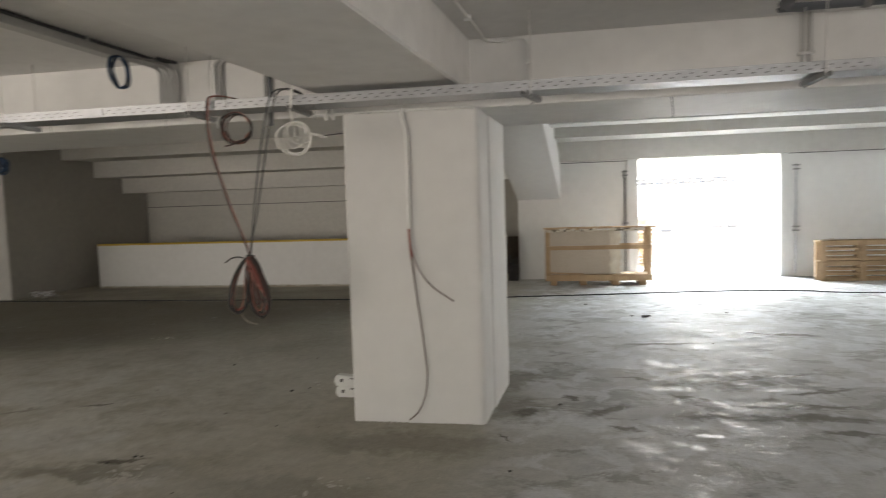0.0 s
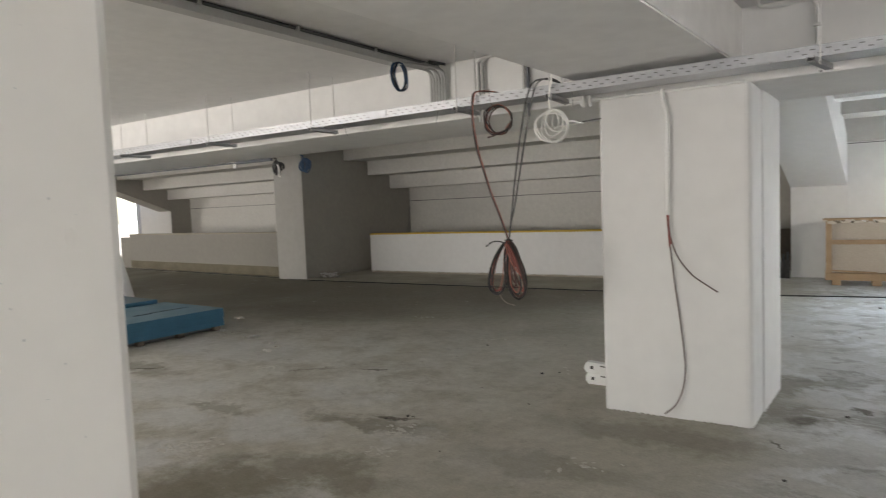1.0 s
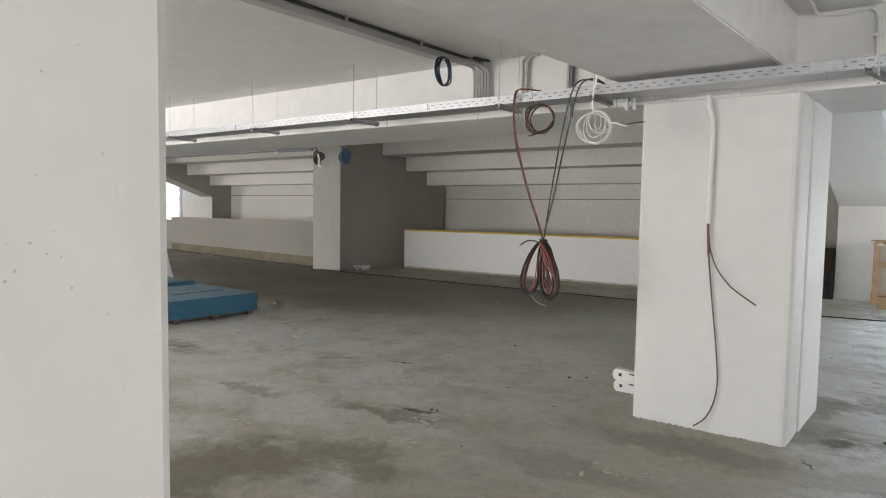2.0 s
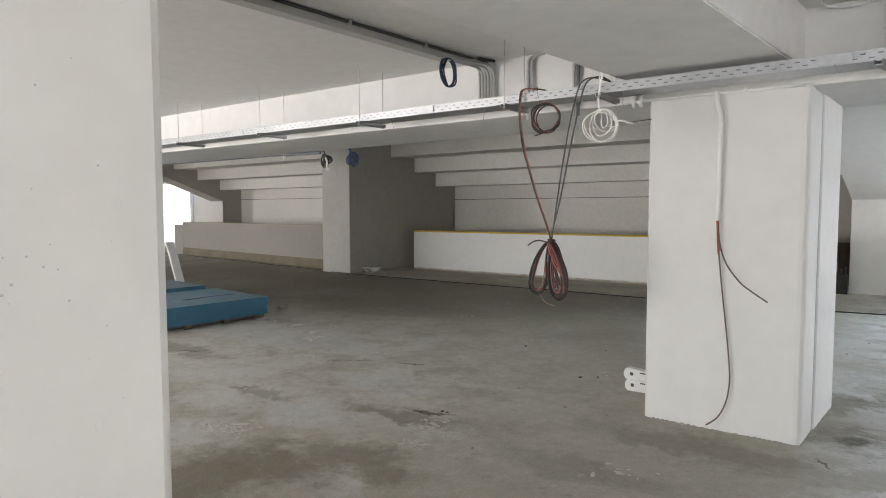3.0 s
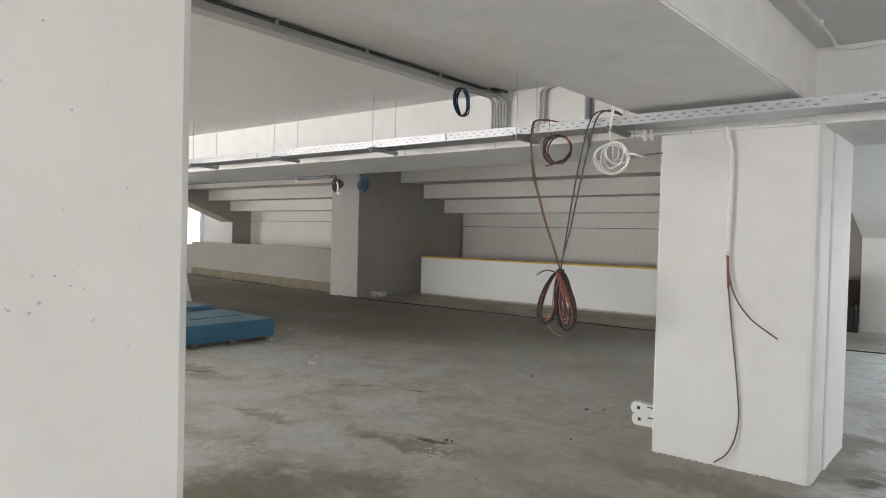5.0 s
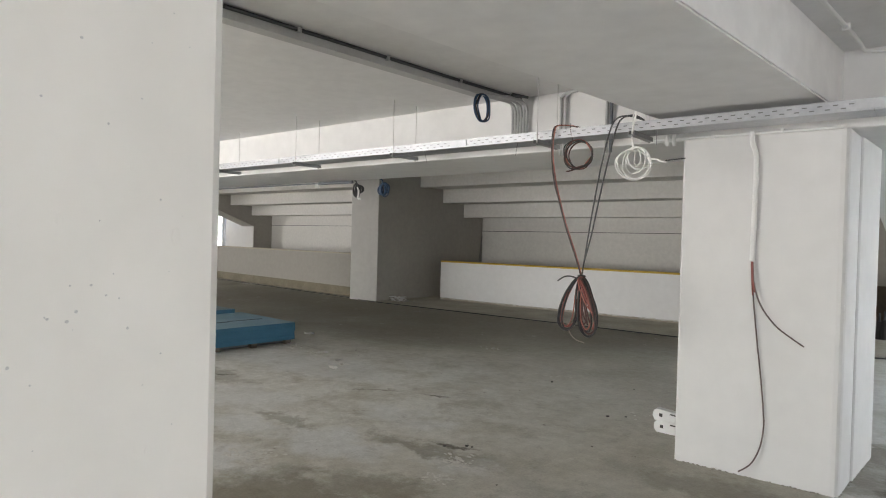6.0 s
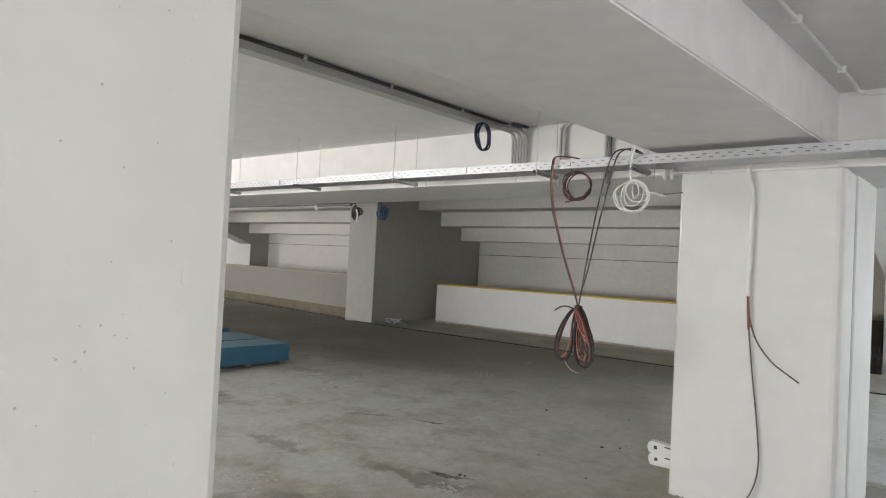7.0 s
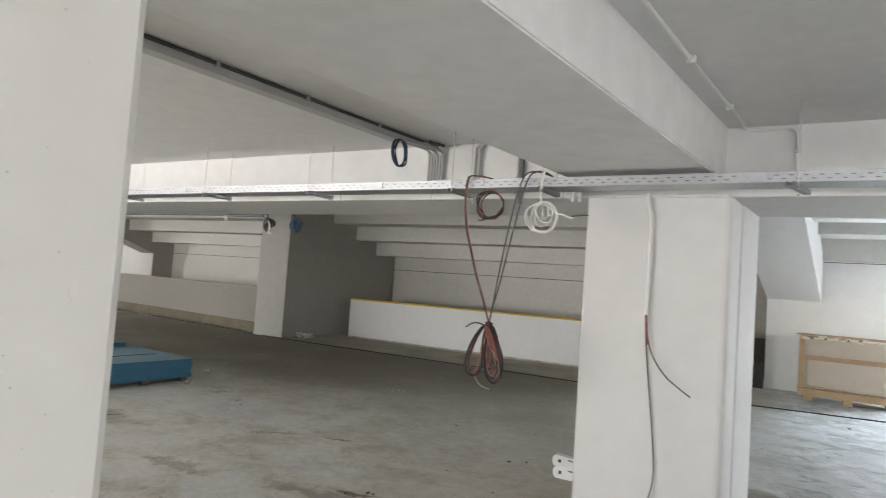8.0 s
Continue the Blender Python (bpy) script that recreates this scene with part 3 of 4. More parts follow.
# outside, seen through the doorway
setting("backdrop", one_block((-120, 75, -0.2), (120, 78, 22)), GLARE, "pale far stand outside, made to glow for strong daylight", "backdrop")


# ---- services under the slab ----
def cable_tray():
    """Perforated steel tray on trapeze hangers, in sections with plain joint plates."""
    tray = thing("cable_tray", "long perforated galvanised cable tray hung from threaded rods", "cable tray")
    y0, y1, z0, z1 = 4.10, 4.335, 2.253, 2.311
    pitch = 0.0735

    def section(x0, x1):
        """One length of tray: a base, a slotted front flange, a plain rear flange, rolled lips."""
        base = part("tray_section", one_block((x0, y0, z0), (x1, y1, z0 + 0.003)), GALV, tray)
        b = bmesh.new()
        rows = [z0 + 0.003, z0 + 0.0145, z0 + 0.021, z0 + 0.0355, z0 + 0.042, z1 - 0.003]
        n = int((x1 - x0) / (pitch / 6))
        front = [[b.verts.new((x0 + (x1 - x0) * i / n, y0, z)) for z in rows] for i in range(n + 1)]
        for i in range(n):
            for r in range(5):
                if (r == 1 and i % 6 in (0, 1)) or (r == 3 and i % 6 in (3, 4)):
                    continue
                b.faces.new((front[i][r], front[i + 1][r], front[i + 1][r + 1], front[i][r + 1]))
        part("front_flange", b, GALV, base)
        part("rear_flange", one_block((x0, y1 - 0.002, z0 + 0.003), (x1, y1, z1)), GALV, base)
        part("lip", one_block((x0, y0 - 0.005, z1 - 0.003), (x1, y0 + 0.008, z1 + 0.002)), GALV, base)
        part("lip", one_block((x0, y0 - 0.005, z0 - 0.003), (x1, y0 + 0.004, z0 - 0.0005)), GALV, base)
        # Dark block added so the slots look shaded inside.
        part("cable_run", one_block((x0, y0 + 0.012, z0 + 0.004), (x1, y0 + 0.11, z1 - 0.012), 0.006), TRAYSHADE, base, "dark filler that draws the shade behind the tray slots")
        return base

    edges = [-16.0, -13.6, -11.2, -8.8, -6.4, -4.0, -1.6, 1.128, 3.3, 5.8, 8.2, 10.6, 13.0]
    for a, z in zip(edges, edges[1:]):
        section(a, z - 0.003)
    for a in edges[1:-1]:
        part("joint_plate", one_block((a - 0.078, y0 - 0.009, z0 + 0.004), (a + 0.078, y0 - 0.003, z1 - 0.003), 0.002), GALV, tray)
    for x in (-13.6, -12.2, -10.75, -9.3, -7.9, -6.45, -5.05, -3.62, -2.29, -0.87, -0.16, 1.36, 2.98, 4.5, 6.0, 7.5, 9.0, 10.5, 12.0):
        b = bmesh.new()
        block(b, (x - 0.02, y0 - 0.05, z0 - 0.032), (x + 0.02, y1 + 0.05, z0 - 0.028))
        block(b, (x - 0.02, y0 - 0.05, z0 - 0.03), (x - 0.016, y1 + 0.05, z0 - 0.003))
        block(b, (x + 0.016, y0 - 0.05, z0 - 0.03), (x + 0.02, y1 + 0.05, z0 - 0.003))
        if x == 1.36:
            b.transform(pose(x, 4.22, 0) @ Matrix.Rotation(radians(-15), 4, "Z") @ pose(-x, -4.22, 0))
        part("strut", b, STRUT, tray)
        for y in (y0 - 0.03, y1 + 0.03):
            part("threaded_rod", tube(bmesh.new(), [(x, y, z0 - 0.05), (x, y, SLAB_Z if not (skewed(-0.03, y) < x < 0.98) else LONG_Z)], 0.004, 6, False), ROD, tray, smooth=True)
            nut = bmesh.new()
            tube(nut, [(x, y, z0 - 0.042), (x, y, z0 - 0.032)], 0.009, 6, False)
            part("nut", nut, STRUT, tray)
    return tray


cable_tray()

trunk = thing("cable_trunking", "flat grey cable trunking under the slab beside the long beam", "trunking")
bm = bmesh.new()
prism(bm, [(-2.175, -4.9, 2.640), (-2.085, -4.9, 2.640), (-1.378, 4.16, 2.640), (-1.468, 4.16, 2.640)], (0, 0, 0.0695))
part("channel", bm, CONDUIT, trunk)
# six grey conduits leaving the trunking and dropping to the tray
for k in range(6):
    xs, xd = -1.455 + 0.013 * k, -1.397 + 0.0275 * k
    c = thing("conduit", "grey plastic conduit from the trunking, bent down to the tray", "conduit", "conduits beside the long beam")
    z = SLAB_Z - (0.022, 0.048)[k % 2]
    tube_part("pipe", [(xs - 0.014, 3.98, z), (xs, 4.16, z), (xs * 0.6 + xd * 0.4, 4.32, z), (xs * 0.15 + xd * 0.85 - 0.01, 4.48, z - 0.002), (xd - 0.01, 4.545, z - 0.02),
                       (xd, 4.566, z - 0.07), (xd, 4.571, z - 0.14), (xd, 4.571, 2.45), (xd, 4.569, 2.30)], 0.0112, CONDUIT, c, steps=8)

# The dark tube also draws the shadow gap beside the trunking.
gap = thing("slab_cable", "dark clipped cable that also draws the shadow gap along the trunking", "cable")
tube_part("cable", [(-2.070, -4.9, 2.694), (-1.716, -0.37, 2.694), (-1.363, 4.16, 2.694), (-1.29, 4.38, 2.692), (-1.225, 4.52, 2.686)], 0.0115, GREYCABLE, gap)
for y in (0.35, 1.25, 2.42, 3.1, 3.82):
    xx = -2.070 + 0.078 * (y + 4.9)
    part("clip", one_block((xx - 0.016, y - 0.011, 2.676), (xx + 0.016, y + 0.011, SLAB_Z - 0.001), 0.003), CONDUIT, gap)


def drop_conduit(x, y, z0, z1, r=0.012, mat=CONDUIT, hook=0.0):
    c = thing("conduit", "short grey conduit from the slab down to the tray", "conduit", "drop conduits on the beam")
    pts = [(x, y, z0), (x, y, (z0 + z1) / 2), (x, y, z1)]
    if hook:
        pts = [(x, y, z0), (x, y, z1 - 0.09), (x + 0.005, y, z1 - 0.045), (x + 0.05, y, z1 - 0.014), (x + hook, y, z1 - 0.012)]
    tube_part("pipe", pts, r, mat, c)
    part("saddle", one_block((x - 0.022, y - 0.014, z0 + 0.19), (x + 0.022, 4.603, z0 + 0.21), 0.003), mat, c)


drop_conduit(-0.952, 4.578, 2.20, SLAB_Z, hook=0.14)
drop_conduit(-0.915, 4.578, 2.20, SLAB_Z, hook=0.10)
drop_conduit(-0.565, 4.578, 2.20, SLAB_Z, 0.012)
drop_conduit(-0.530, 4.578, 2.20, SLAB_Z, 0.013, GREYPVC)
drop_conduit(3.045, 4.575, 2.26, SLAB_Z, 0.012)
drop_conduit(3.09, 4.575, 2.26, SLAB_Z, 0.012)

c = thing("conduit", "white plastic pipe along the beam side, bent down to the tray", "conduit")
z = SLAB_Z - 0.02
tube_part("pipe", [(-0.04, -6.0, z), (0.62, 0.5, z), (0.905, 3.2, z), (1.024, 4.30, z), (1.034, 4.49, z), (1.06, 4.572, z), (1.16, 4.58, z - 0.012), (1.28, 4.58, z - 0.002), (1.325, 4.58, z - 0.02),
                   (1.342, 4.58, z - 0.07), (1.344, 4.58, 2.5), (1.344, 4.58, 2.27)], 0.0105, WHITEPVC, c, steps=8)
for y in (0.5, 1.5, 2.35, 3.2, 4.05):
    xx = 0.62 + (y - 0.5) * 0.1060
    part("saddle", one_block((xx - 0.02, y - 0.012, z - 0.018), (xx + 0.02, y + 0.012, SLAB_Z - 0.001), 0.003), WHITEPVC, c)
part("saddle", one_block((1.322, 4.56, 2.52), (1.366, 4.603, 2.54), 0.003), WHITEPVC, c)

c = thing("drain_pipe", "thick dark grey drain pipe under the slab", "pipe")
tube_part("pipe", [(3.0, 4.40, 2.718), (3.4, 4.39, 2.718), (9.0, 4.36, 2.713)], 0.045, GREYPVC, c, sides=14)
tube_part("elbow", [(3.0, 4.40, 2.718), (2.90, 4.38, 2.723), (2.86, 4.30, 2.73), (2.86, 4.1, 2.735)], 0.05, GREYPVC, c, sides=14)
for x in (3.32, 4.6, 6.0):
    tube_part("clamp", [(x - 0.02, 4.39, 2.717), (x + 0.02, 4.39, 2.717)], 0.055, STRUT, c, sides=14, smooth=False)

c = thing("wall_pipe", "white plastic pipe along the foot of the cross beam", "pipe")
tube_part("pipe", [(-0.30, 4.575, 2.262), (0.2, 4.58, 2.258), (0.95, 4.58, 2.252)], 0.012, WHITEPVC, c)
for x in (-0.105, -0.055):
    tube_part("coupler", [(x, 4.57, 2.22), (x + 0.004, 4.545, 2.245), (x + 0.004, 4.56, 2.285), (x, 4.59, 2.29)], 0.014, WHITEPVC, c)
for x in (0.2, 0.62):
    part("saddle", one_block((x - 0.01, 4.56, 2.245), (x + 0.01, 4.602, 2.272), 0.003), WHITEPVC, c)

c = thing("column_conduit", "white plastic conduit down the column with two loose wires", "conduit")
tube_part("pipe", [(0.446, 4.575, 2.27), (0.448, 4.575, 2.20), (0.468, 4.578, 2.13), (0.474, 4.58, 2.06), (0.472, 4.582, 1.8), (0.467, 4.582, 1.42)], 0.0155, WHITEPVC, c, sides=10)
tube_part("wire", [(0.466, 4.582, 1.55), (0.468, 4.582, 1.40), (0.478, 4.585, 1.22), (0.505, 4.588, 0.95), (0.538, 4.588, 0.68), (0.562, 4.586, 0.45), (0.566, 4.584, 0.34), (0.548, 4.578, 0.21),
                   (0.50, 4.57, 0.10), (0.43, 4.56, 0.035)], 0.005, WIRE, c, "brown wire hanging to the floor", steps=8)
tube_part("wire", [(0.470, 4.580, 1.55), (0.473, 4.578, 1.40), (0.488, 4.572, 1.26), (0.535, 4.562, 1.13), (0.62, 4.548, 1.02), (0.70, 4.54, 0.96), (0.785, 4.535, 0.905)], 0.005, WIRE, c, "brown wire curling off the column", steps=8)
tube_part("wire_end", [(0.471, 4.575, 1.42), (0.478, 4.573, 1.30), (0.492, 4.568, 1.22)], 0.005, RED, c, "short red wire core")
tube_part("wire_end", [(0.464, 4.578, 1.43), (0.470, 4.576, 1.33), (0.478, 4.578, 1.20)], 0.0052, RED, c, "short red wire core")

c = thing("soffit_pipe", "grey pipe under the cross beam with a white fitting", "pipe")
tube_part("pipe", [(-9.5, 5.62, 2.228), (-7.5, 5.62, 2.228), (-5.13, 5.62, 2.226)], 0.011, GREYPVC, c)
tube_part("sleeve", [(-5.10, 5.62, 2.224), (-4.8, 5.62, 2.224), (-4.45, 5.62, 2.222)], 0.021, GREYPVC, c, sides=12)
for x in (-5.15, -5.11):
    tube_part("fitting", [(x, 5.62, 2.235), (x, 5.62, 2.20), (x + 0.004, 5.62, 2.155)], 0.011, WHITEPVC, c, "white plastic pipe fitting")


# ---- cables ----
def wobble_loop(cx, cy, cz, rx, rz, tilt, seed, n=14, deep=0.02):
    """A hand-wound turn of cable, nearly a circle, hanging in an upright plane."""
    rnd = random.Random(seed)
    pts = []
    for k in range(n):
        a = 2 * math.pi * k / n
        j = 1 + rnd.uniform(-0.05, 0.05)
        u = rx * j * math.cos(a)
        pts.append((cx + u * math.cos(tilt), cy + u * math.sin(tilt) + rnd.uniform(-deep, deep), cz + rz * j * math.sin(a)))
    return pts


def teardrop(top, bottom, half, lean, seed, n=16):
    """A hanging loop, tied at the top and rounded below."""
    rnd = random.Random(seed)
    t, b = Vector(top), Vector(bottom)
    pts = []
    for k in range(n):
        a = 2 * math.pi * k / n
        h = (1 - math.cos(a)) / 2
        w = math.sin(a) * half * (0.30 + 0.85 * h)
        p = t.lerp(b, h)
        pts.append((t.x + (b.x - t.x) * h ** 0.45 + w, p.y + lean * math.sin(a) + rnd.uniform(-0.006, 0.006), p.z + rnd.uniform(-0.004, 0.004)))
    return pts


bundle = thing("hanging_cable_bundle", "brown, red and black cables tied into loops, hanging from the tray", "cable")
KY = 4.07
for off, mat, r in ((-0.005, BLACK, 0.0052), (0.006, COPPER, 0.003), (0.001, BROWN, 0.005)):
    tube_part("cable", [(-0.60, 4.22, 2.335), (-0.66 + off, 4.15, 2.345), (-0.715 + off, KY + 0.01, 2.335), (-0.735 + off * 1.5, KY, 2.29), (-0.742 + off, KY, 2.15), (-0.715 + off * 2, KY - off, 1.95), (-0.672 + off, KY, 1.80),
                        (-0.615 + off, KY, 1.62), (-0.545 + off, KY, 1.44), (-0.50 + off * 0.5, KY, 1.31), (-0.495, KY, 1.25)], r, mat, bundle, steps=7)
for off in (-0.022, 0.018):
    tube_part("cable", [(-0.13, 4.2, 2.335), (-0.19 + off, 4.12, 2.36), (-0.255 + off, KY + 0.01, 2.34), (-0.295 + off, KY, 2.26), (-0.345 + off, KY, 2.05), (-0.395 + off * 0.8, KY, 1.80), (-0.44 + off * 0.5, KY, 1.55), (-0.475, KY, 1.38), (-0.488, KY, 1.29)],
              0.0055, GREYCABLE, bundle, "dark grey cable", steps=7)
tube_part("tie", [(-0.515, KY, 1.285), (-0.49, KY - 0.022, 1.29), (-0.465, KY, 1.285), (-0.49, KY + 0.022, 1.28)], 0.006, BLACK, bundle, "black cable tie", closed=True)
for seed, (bx, bz, half, lean, mat, r) in enumerate((
        (-0.60, 0.905, 0.074, 0.03, BLACK, 0.0075), (-0.592, 0.925, 0.064, 0.01, RED, 0.0065), (-0.598, 0.93, 0.052, -0.015, COPPER, 0.004), (-0.605, 0.90, 0.080, -0.02, BLACK, 0.0065), (-0.585, 0.91, 0.060, 0.02, BLACK, 0.006),
        (-0.43, 0.88, 0.076, 0.02, BLACK, 0.0075), (-0.425, 0.895, 0.066, 0.0, BROWN, 0.007), (-0.44, 0.905, 0.057, -0.02, BLACK, 0.006), (-0.445, 0.925, 0.040, 0.01, COPPER, 0.0042),
        (-0.465, 0.96, 0.030, -0.01, BROWN, 0.006), (-0.43, 0.875, 0.083, -0.03, BLACK, 0.006), (-0.49, 0.97, 0.014, 0.0, BROWN, 0.0055))):
    tube_part("loop", teardrop((-0.49, KY, 1.275), (bx, KY, bz), half, lean, seed), r, mat, bundle, closed=True, steps=5)
tube_part("loop_fold", [(-0.50, KY - 0.02, 1.27), (-0.445, KY - 0.03, 1.15), (-0.40, KY - 0.03, 1.06), (-0.375, KY - 0.02, 1.0), (-0.39, KY - 0.02, 0.93)], 0.0075, RED, bundle, "red cable folded over the bundle")
tube_part("loop_fold", [(-0.49, KY - 0.025, 1.27), (-0.425, KY - 0.035, 1.17), (-0.385, KY - 0.035, 1.05), (-0.372, KY - 0.025, 0.98)], 0.008, BROWN, bundle)
tube_part("loop_fold", [(-0.505, KY - 0.03, 1.262), (-0.47, KY - 0.04, 1.17), (-0.425, KY - 0.045, 1.09), (-0.385, KY - 0.04, 1.045)], 0.0042, COPPER, bundle, "bare pink cable core")
tube_part("loop_fold", [(-0.485, KY - 0.03, 1.26), (-0.44, KY - 0.04, 1.19), (-0.405, KY - 0.04, 1.09), (-0.38, KY - 0.035, 1.02)], 0.006, RED, bundle, "red cable folded over the bundle")
for dx, low in ((0.0, 0.99), (0.018, 0.955), (0.034, 0.975)):
    tube_part("cable_end", [(-0.48, KY - 0.01, 1.24), (-0.468 + dx * 0.5, KY - 0.02, 1.12), (-0.462 + dx, KY - 0.022, 1.03), (-0.445 + dx, KY - 0.02, low)], 0.0055, BROWN, bundle)
tube_part("cable_end", [(-0.50, KY - 0.01, 1.262), (-0.56, KY - 0.02, 1.28), (-0.605, KY - 0.03, 1.275), (-0.655, KY - 0.03, 1.245)], 0.005, GREYCABLE, bundle, "stripped cable end")
tube_part("cable_end", [(-0.575, KY, 0.905), (-0.55, KY - 0.01, 0.875), (-0.51, KY - 0.02, 0.848), (-0.45, KY - 0.02, 0.835)], 0.003, CARD, bundle, "loose white wire")

ring = thing("cable_coil", "small coil of brown and red cable under the tray", "cable")
for k in range(5):
    tube_part("turn", wobble_loop(-0.555 + 0.008 * (k % 3 - 1), 4.09 + 0.008 * k, 2.125 + 0.004 * (k % 2), 0.098 - 0.004 * k, 0.10 - 0.004 * (k % 3), 0.2, 20 + k, 10), 0.005, (BLACK, BROWN, BLACK, COPPER, BROWN)[k], ring, closed=True, steps=4)
tube_part("cable_end", [(-0.55, 4.09, 2.03), (-0.60, 4.085, 2.015), (-0.635, 4.085, 2.01)], 0.005, BROWN, ring)
tube_part("hanger", [(-0.60, 4.11, 2.20), (-0.62, 4.10, 2.30), (-0.63, 4.12, 2.352)], 0.0025, WIRE, ring)

coil = thing("cable_coil", "loose coil of white cable hung over the tray edge", "cable")
for k, (dx, dz, rx, rz, tl) in enumerate(((0, 0, 0.108, 0.10, 0.1), (0.01, 0.02, 0.098, 0.085, -0.5), (-0.01, -0.01, 0.112, 0.095, 0.45), (0.02, 0.035, 0.085, 0.07, 0.9), (-0.005, 0.01, 0.10, 0.105, -0.2), (0.0, 0.045, 0.07, 0.055, -0.9))):
    tube_part("turn", wobble_loop(-0.145 + dx, 4.06 + 0.012 * k, 2.035 + dz, rx, rz, tl, 40 + k, 9, deep=0.02), 0.0048, WHITECABLE, coil, closed=True, steps=4)
tube_part("hanger", [(-0.16, 4.09, 2.13), (-0.165, 4.07, 2.22), (-0.145, 4.07, 2.34), (-0.13, 4.09, 2.44), (-0.12, 4.15, 2.40), (-0.12, 4.22, 2.27)], 0.0065, WHITECABLE, coil)
tube_part("cable_end", [(-0.05, 4.09, 2.06), (0.0, 4.08, 2.055), (0.03, 4.08, 2.04), (0.065, 4.08, 2.035)], 0.006, WHITECABLE, coil)
tube_part("cable_end", [(0.05, 4.085, 2.045), (0.11, 4.09, 2.05), (0.17, 4.1, 2.055)], 0.004, GREYCABLE, coil)

bring = thing("cable_coil", "ring of blue cable hung at the conduit bend", "cable")
for k in range(4):
    tube_part("turn", wobble_loop(-1.395 + 0.006 * k, 4.10 + 0.006 * k, 2.545, 0.098 - 0.003 * k, 0.108, 1.62, 60 + k, 10, deep=0.006), 0.006, (BLUECABLE, BLACK)[k == 2], bring, closed=True, steps=4)
tube_part("hanger", [(-1.40, 4.10, 2.655), (-1.46, 4.13, 2.675), (-1.53, 4.16, 2.685)], 0.006, BLUECABLE, bring)

for x, mat, label in ((-3.99, BLUECABLE, "thick coil of dark blue cable hung below the beam"), (-4.45, GREYCABLE, "small coil of grey cable hung below the beam")):
    cc = thing("cable_coil", label, "cable")
    cr = random.Random(int(-100 * x))
    for k in range(15):
        tube_part("turn", wobble_loop(x + cr.uniform(-0.02, 0.02), 5.69 + 0.004 * k, 2.13 + cr.uniform(-0.02, 0.015), cr.uniform(0.018, 0.072), cr.uniform(0.025, 0.082), cr.uniform(-0.8, 0.9), 80 + k, 12, deep=0.004),
                  0.009, BLACK if k % 4 == 3 else mat, cc, closed=True, steps=4)
    tube_part("hanger", [(x, 5.70, 2.20), (x, 5.69, 2.235), (x - 0.02, 5.67, 2.246)], 0.008, mat, cc)
    if mat == GREYCABLE:
        tube_part("cable_end", [(x + 0.03, 5.685, 2.16), (x + 0.06, 5.68, 2.10), (x + 0.05, 5.68, 2.02), (x + 0.09, 5.68, 2.01)], 0.013, WHITECABLE, cc, "white cable tail")

for x, z, dx in ((-1.98, 2.262, 0.03), (-1.05, 2.262, -0.01), (-0.02, 2.262, 0.004)):
    ws = thing("wire_tie", "thin loose tie wire hanging under the tray", "wire", "tie wires under the tray")
    tube_part("wire", [(x, 4.11, z + 0.004), (x + dx, 4.105, z - 0.05), (x + dx * 1.6, 4.10, z - 0.11)], 0.0022, STRUT, ws, sides=6)
rod = thing("thin_rod", "thin dark steel rod leaning in the corner of the stand", "rod")
tube_part("shaft", [(-8.925, 14.72, 0.006), (-8.93, 15.0, 1.66)], 0.012, STRUT, rod, sides=6, smooth=False)
fc = thing("floor_cable", "long black cable lying along the floor joint", "cable")
tube_part("cable", [(-30, 13.2, 0.013), (-22, 12.26, 0.013), (-18.5, 11.845, 0.013), (-14, 11.295, 0.013), (-10.0, 10.80, 0.013), (-8.9, 10.565, 0.013), (-4, 10.57, 0.011), (0, 10.565, 0.011), (0.87, 10.72, 0.016), (2.06, 10.86, 0.02), (3.2, 10.98, 0.03), (4.3, 11.12, 0.032), (5.5, 11.10, 0.03), (6.6, 10.8, 0.03), (12, 10.3, 0.03)], 0.010, BLACK, fc, steps=8)


# Paler tops show dust and also carry light from above in their colour.
BLUEDUST_LIT = material("dusty_lit_blue_foam", (0.26, 0.385, 0.46), 0.85, second=(0.17, 0.315, 0.41), scale=2.5, grain=50, amount=0.7, bump=0.2)
DEEPBLUE = material("cut_in_blue_foam", (0.02, 0.05, 0.08), 0.95)
PALEDUST_LIT = material("pale_lit_dust_on_blue_foam", (0.34, 0.41, 0.46), 0.9, second=(0.24, 0.35, 0.43), scale=2.5, grain=50, amount=0.7, bump=0.2)
PALEMORTAR = material("pale_mortar", (0.66, 0.645, 0.60), 0.9, amount=0.5, bump=0.2)

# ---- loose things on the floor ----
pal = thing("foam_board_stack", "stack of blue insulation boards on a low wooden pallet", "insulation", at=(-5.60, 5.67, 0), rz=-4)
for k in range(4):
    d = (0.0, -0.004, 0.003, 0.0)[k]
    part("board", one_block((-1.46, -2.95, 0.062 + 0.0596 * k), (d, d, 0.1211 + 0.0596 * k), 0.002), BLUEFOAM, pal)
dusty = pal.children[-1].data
dusty.materials.append(BLUEDUST_LIT)
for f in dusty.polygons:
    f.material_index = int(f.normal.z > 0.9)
for xx in (-0.12, -0.76, -1.42):
    for k in range(6):
        part("pallet_block", one_block((xx, -0.13 - k * 0.53, 0.0), (xx + 0.09, -0.04 - k * 0.53, 0.061), 0.004), GREYWOOD, pal)
# Dark strip added where the gap below the boards lies in shade.
part("bottom_board", one_block((-0.17, -2.9, 0.002), (-0.14, -0.03, 0.060), 0.003), DARKBIT, pal, "dark board drawing the shade under the stack")
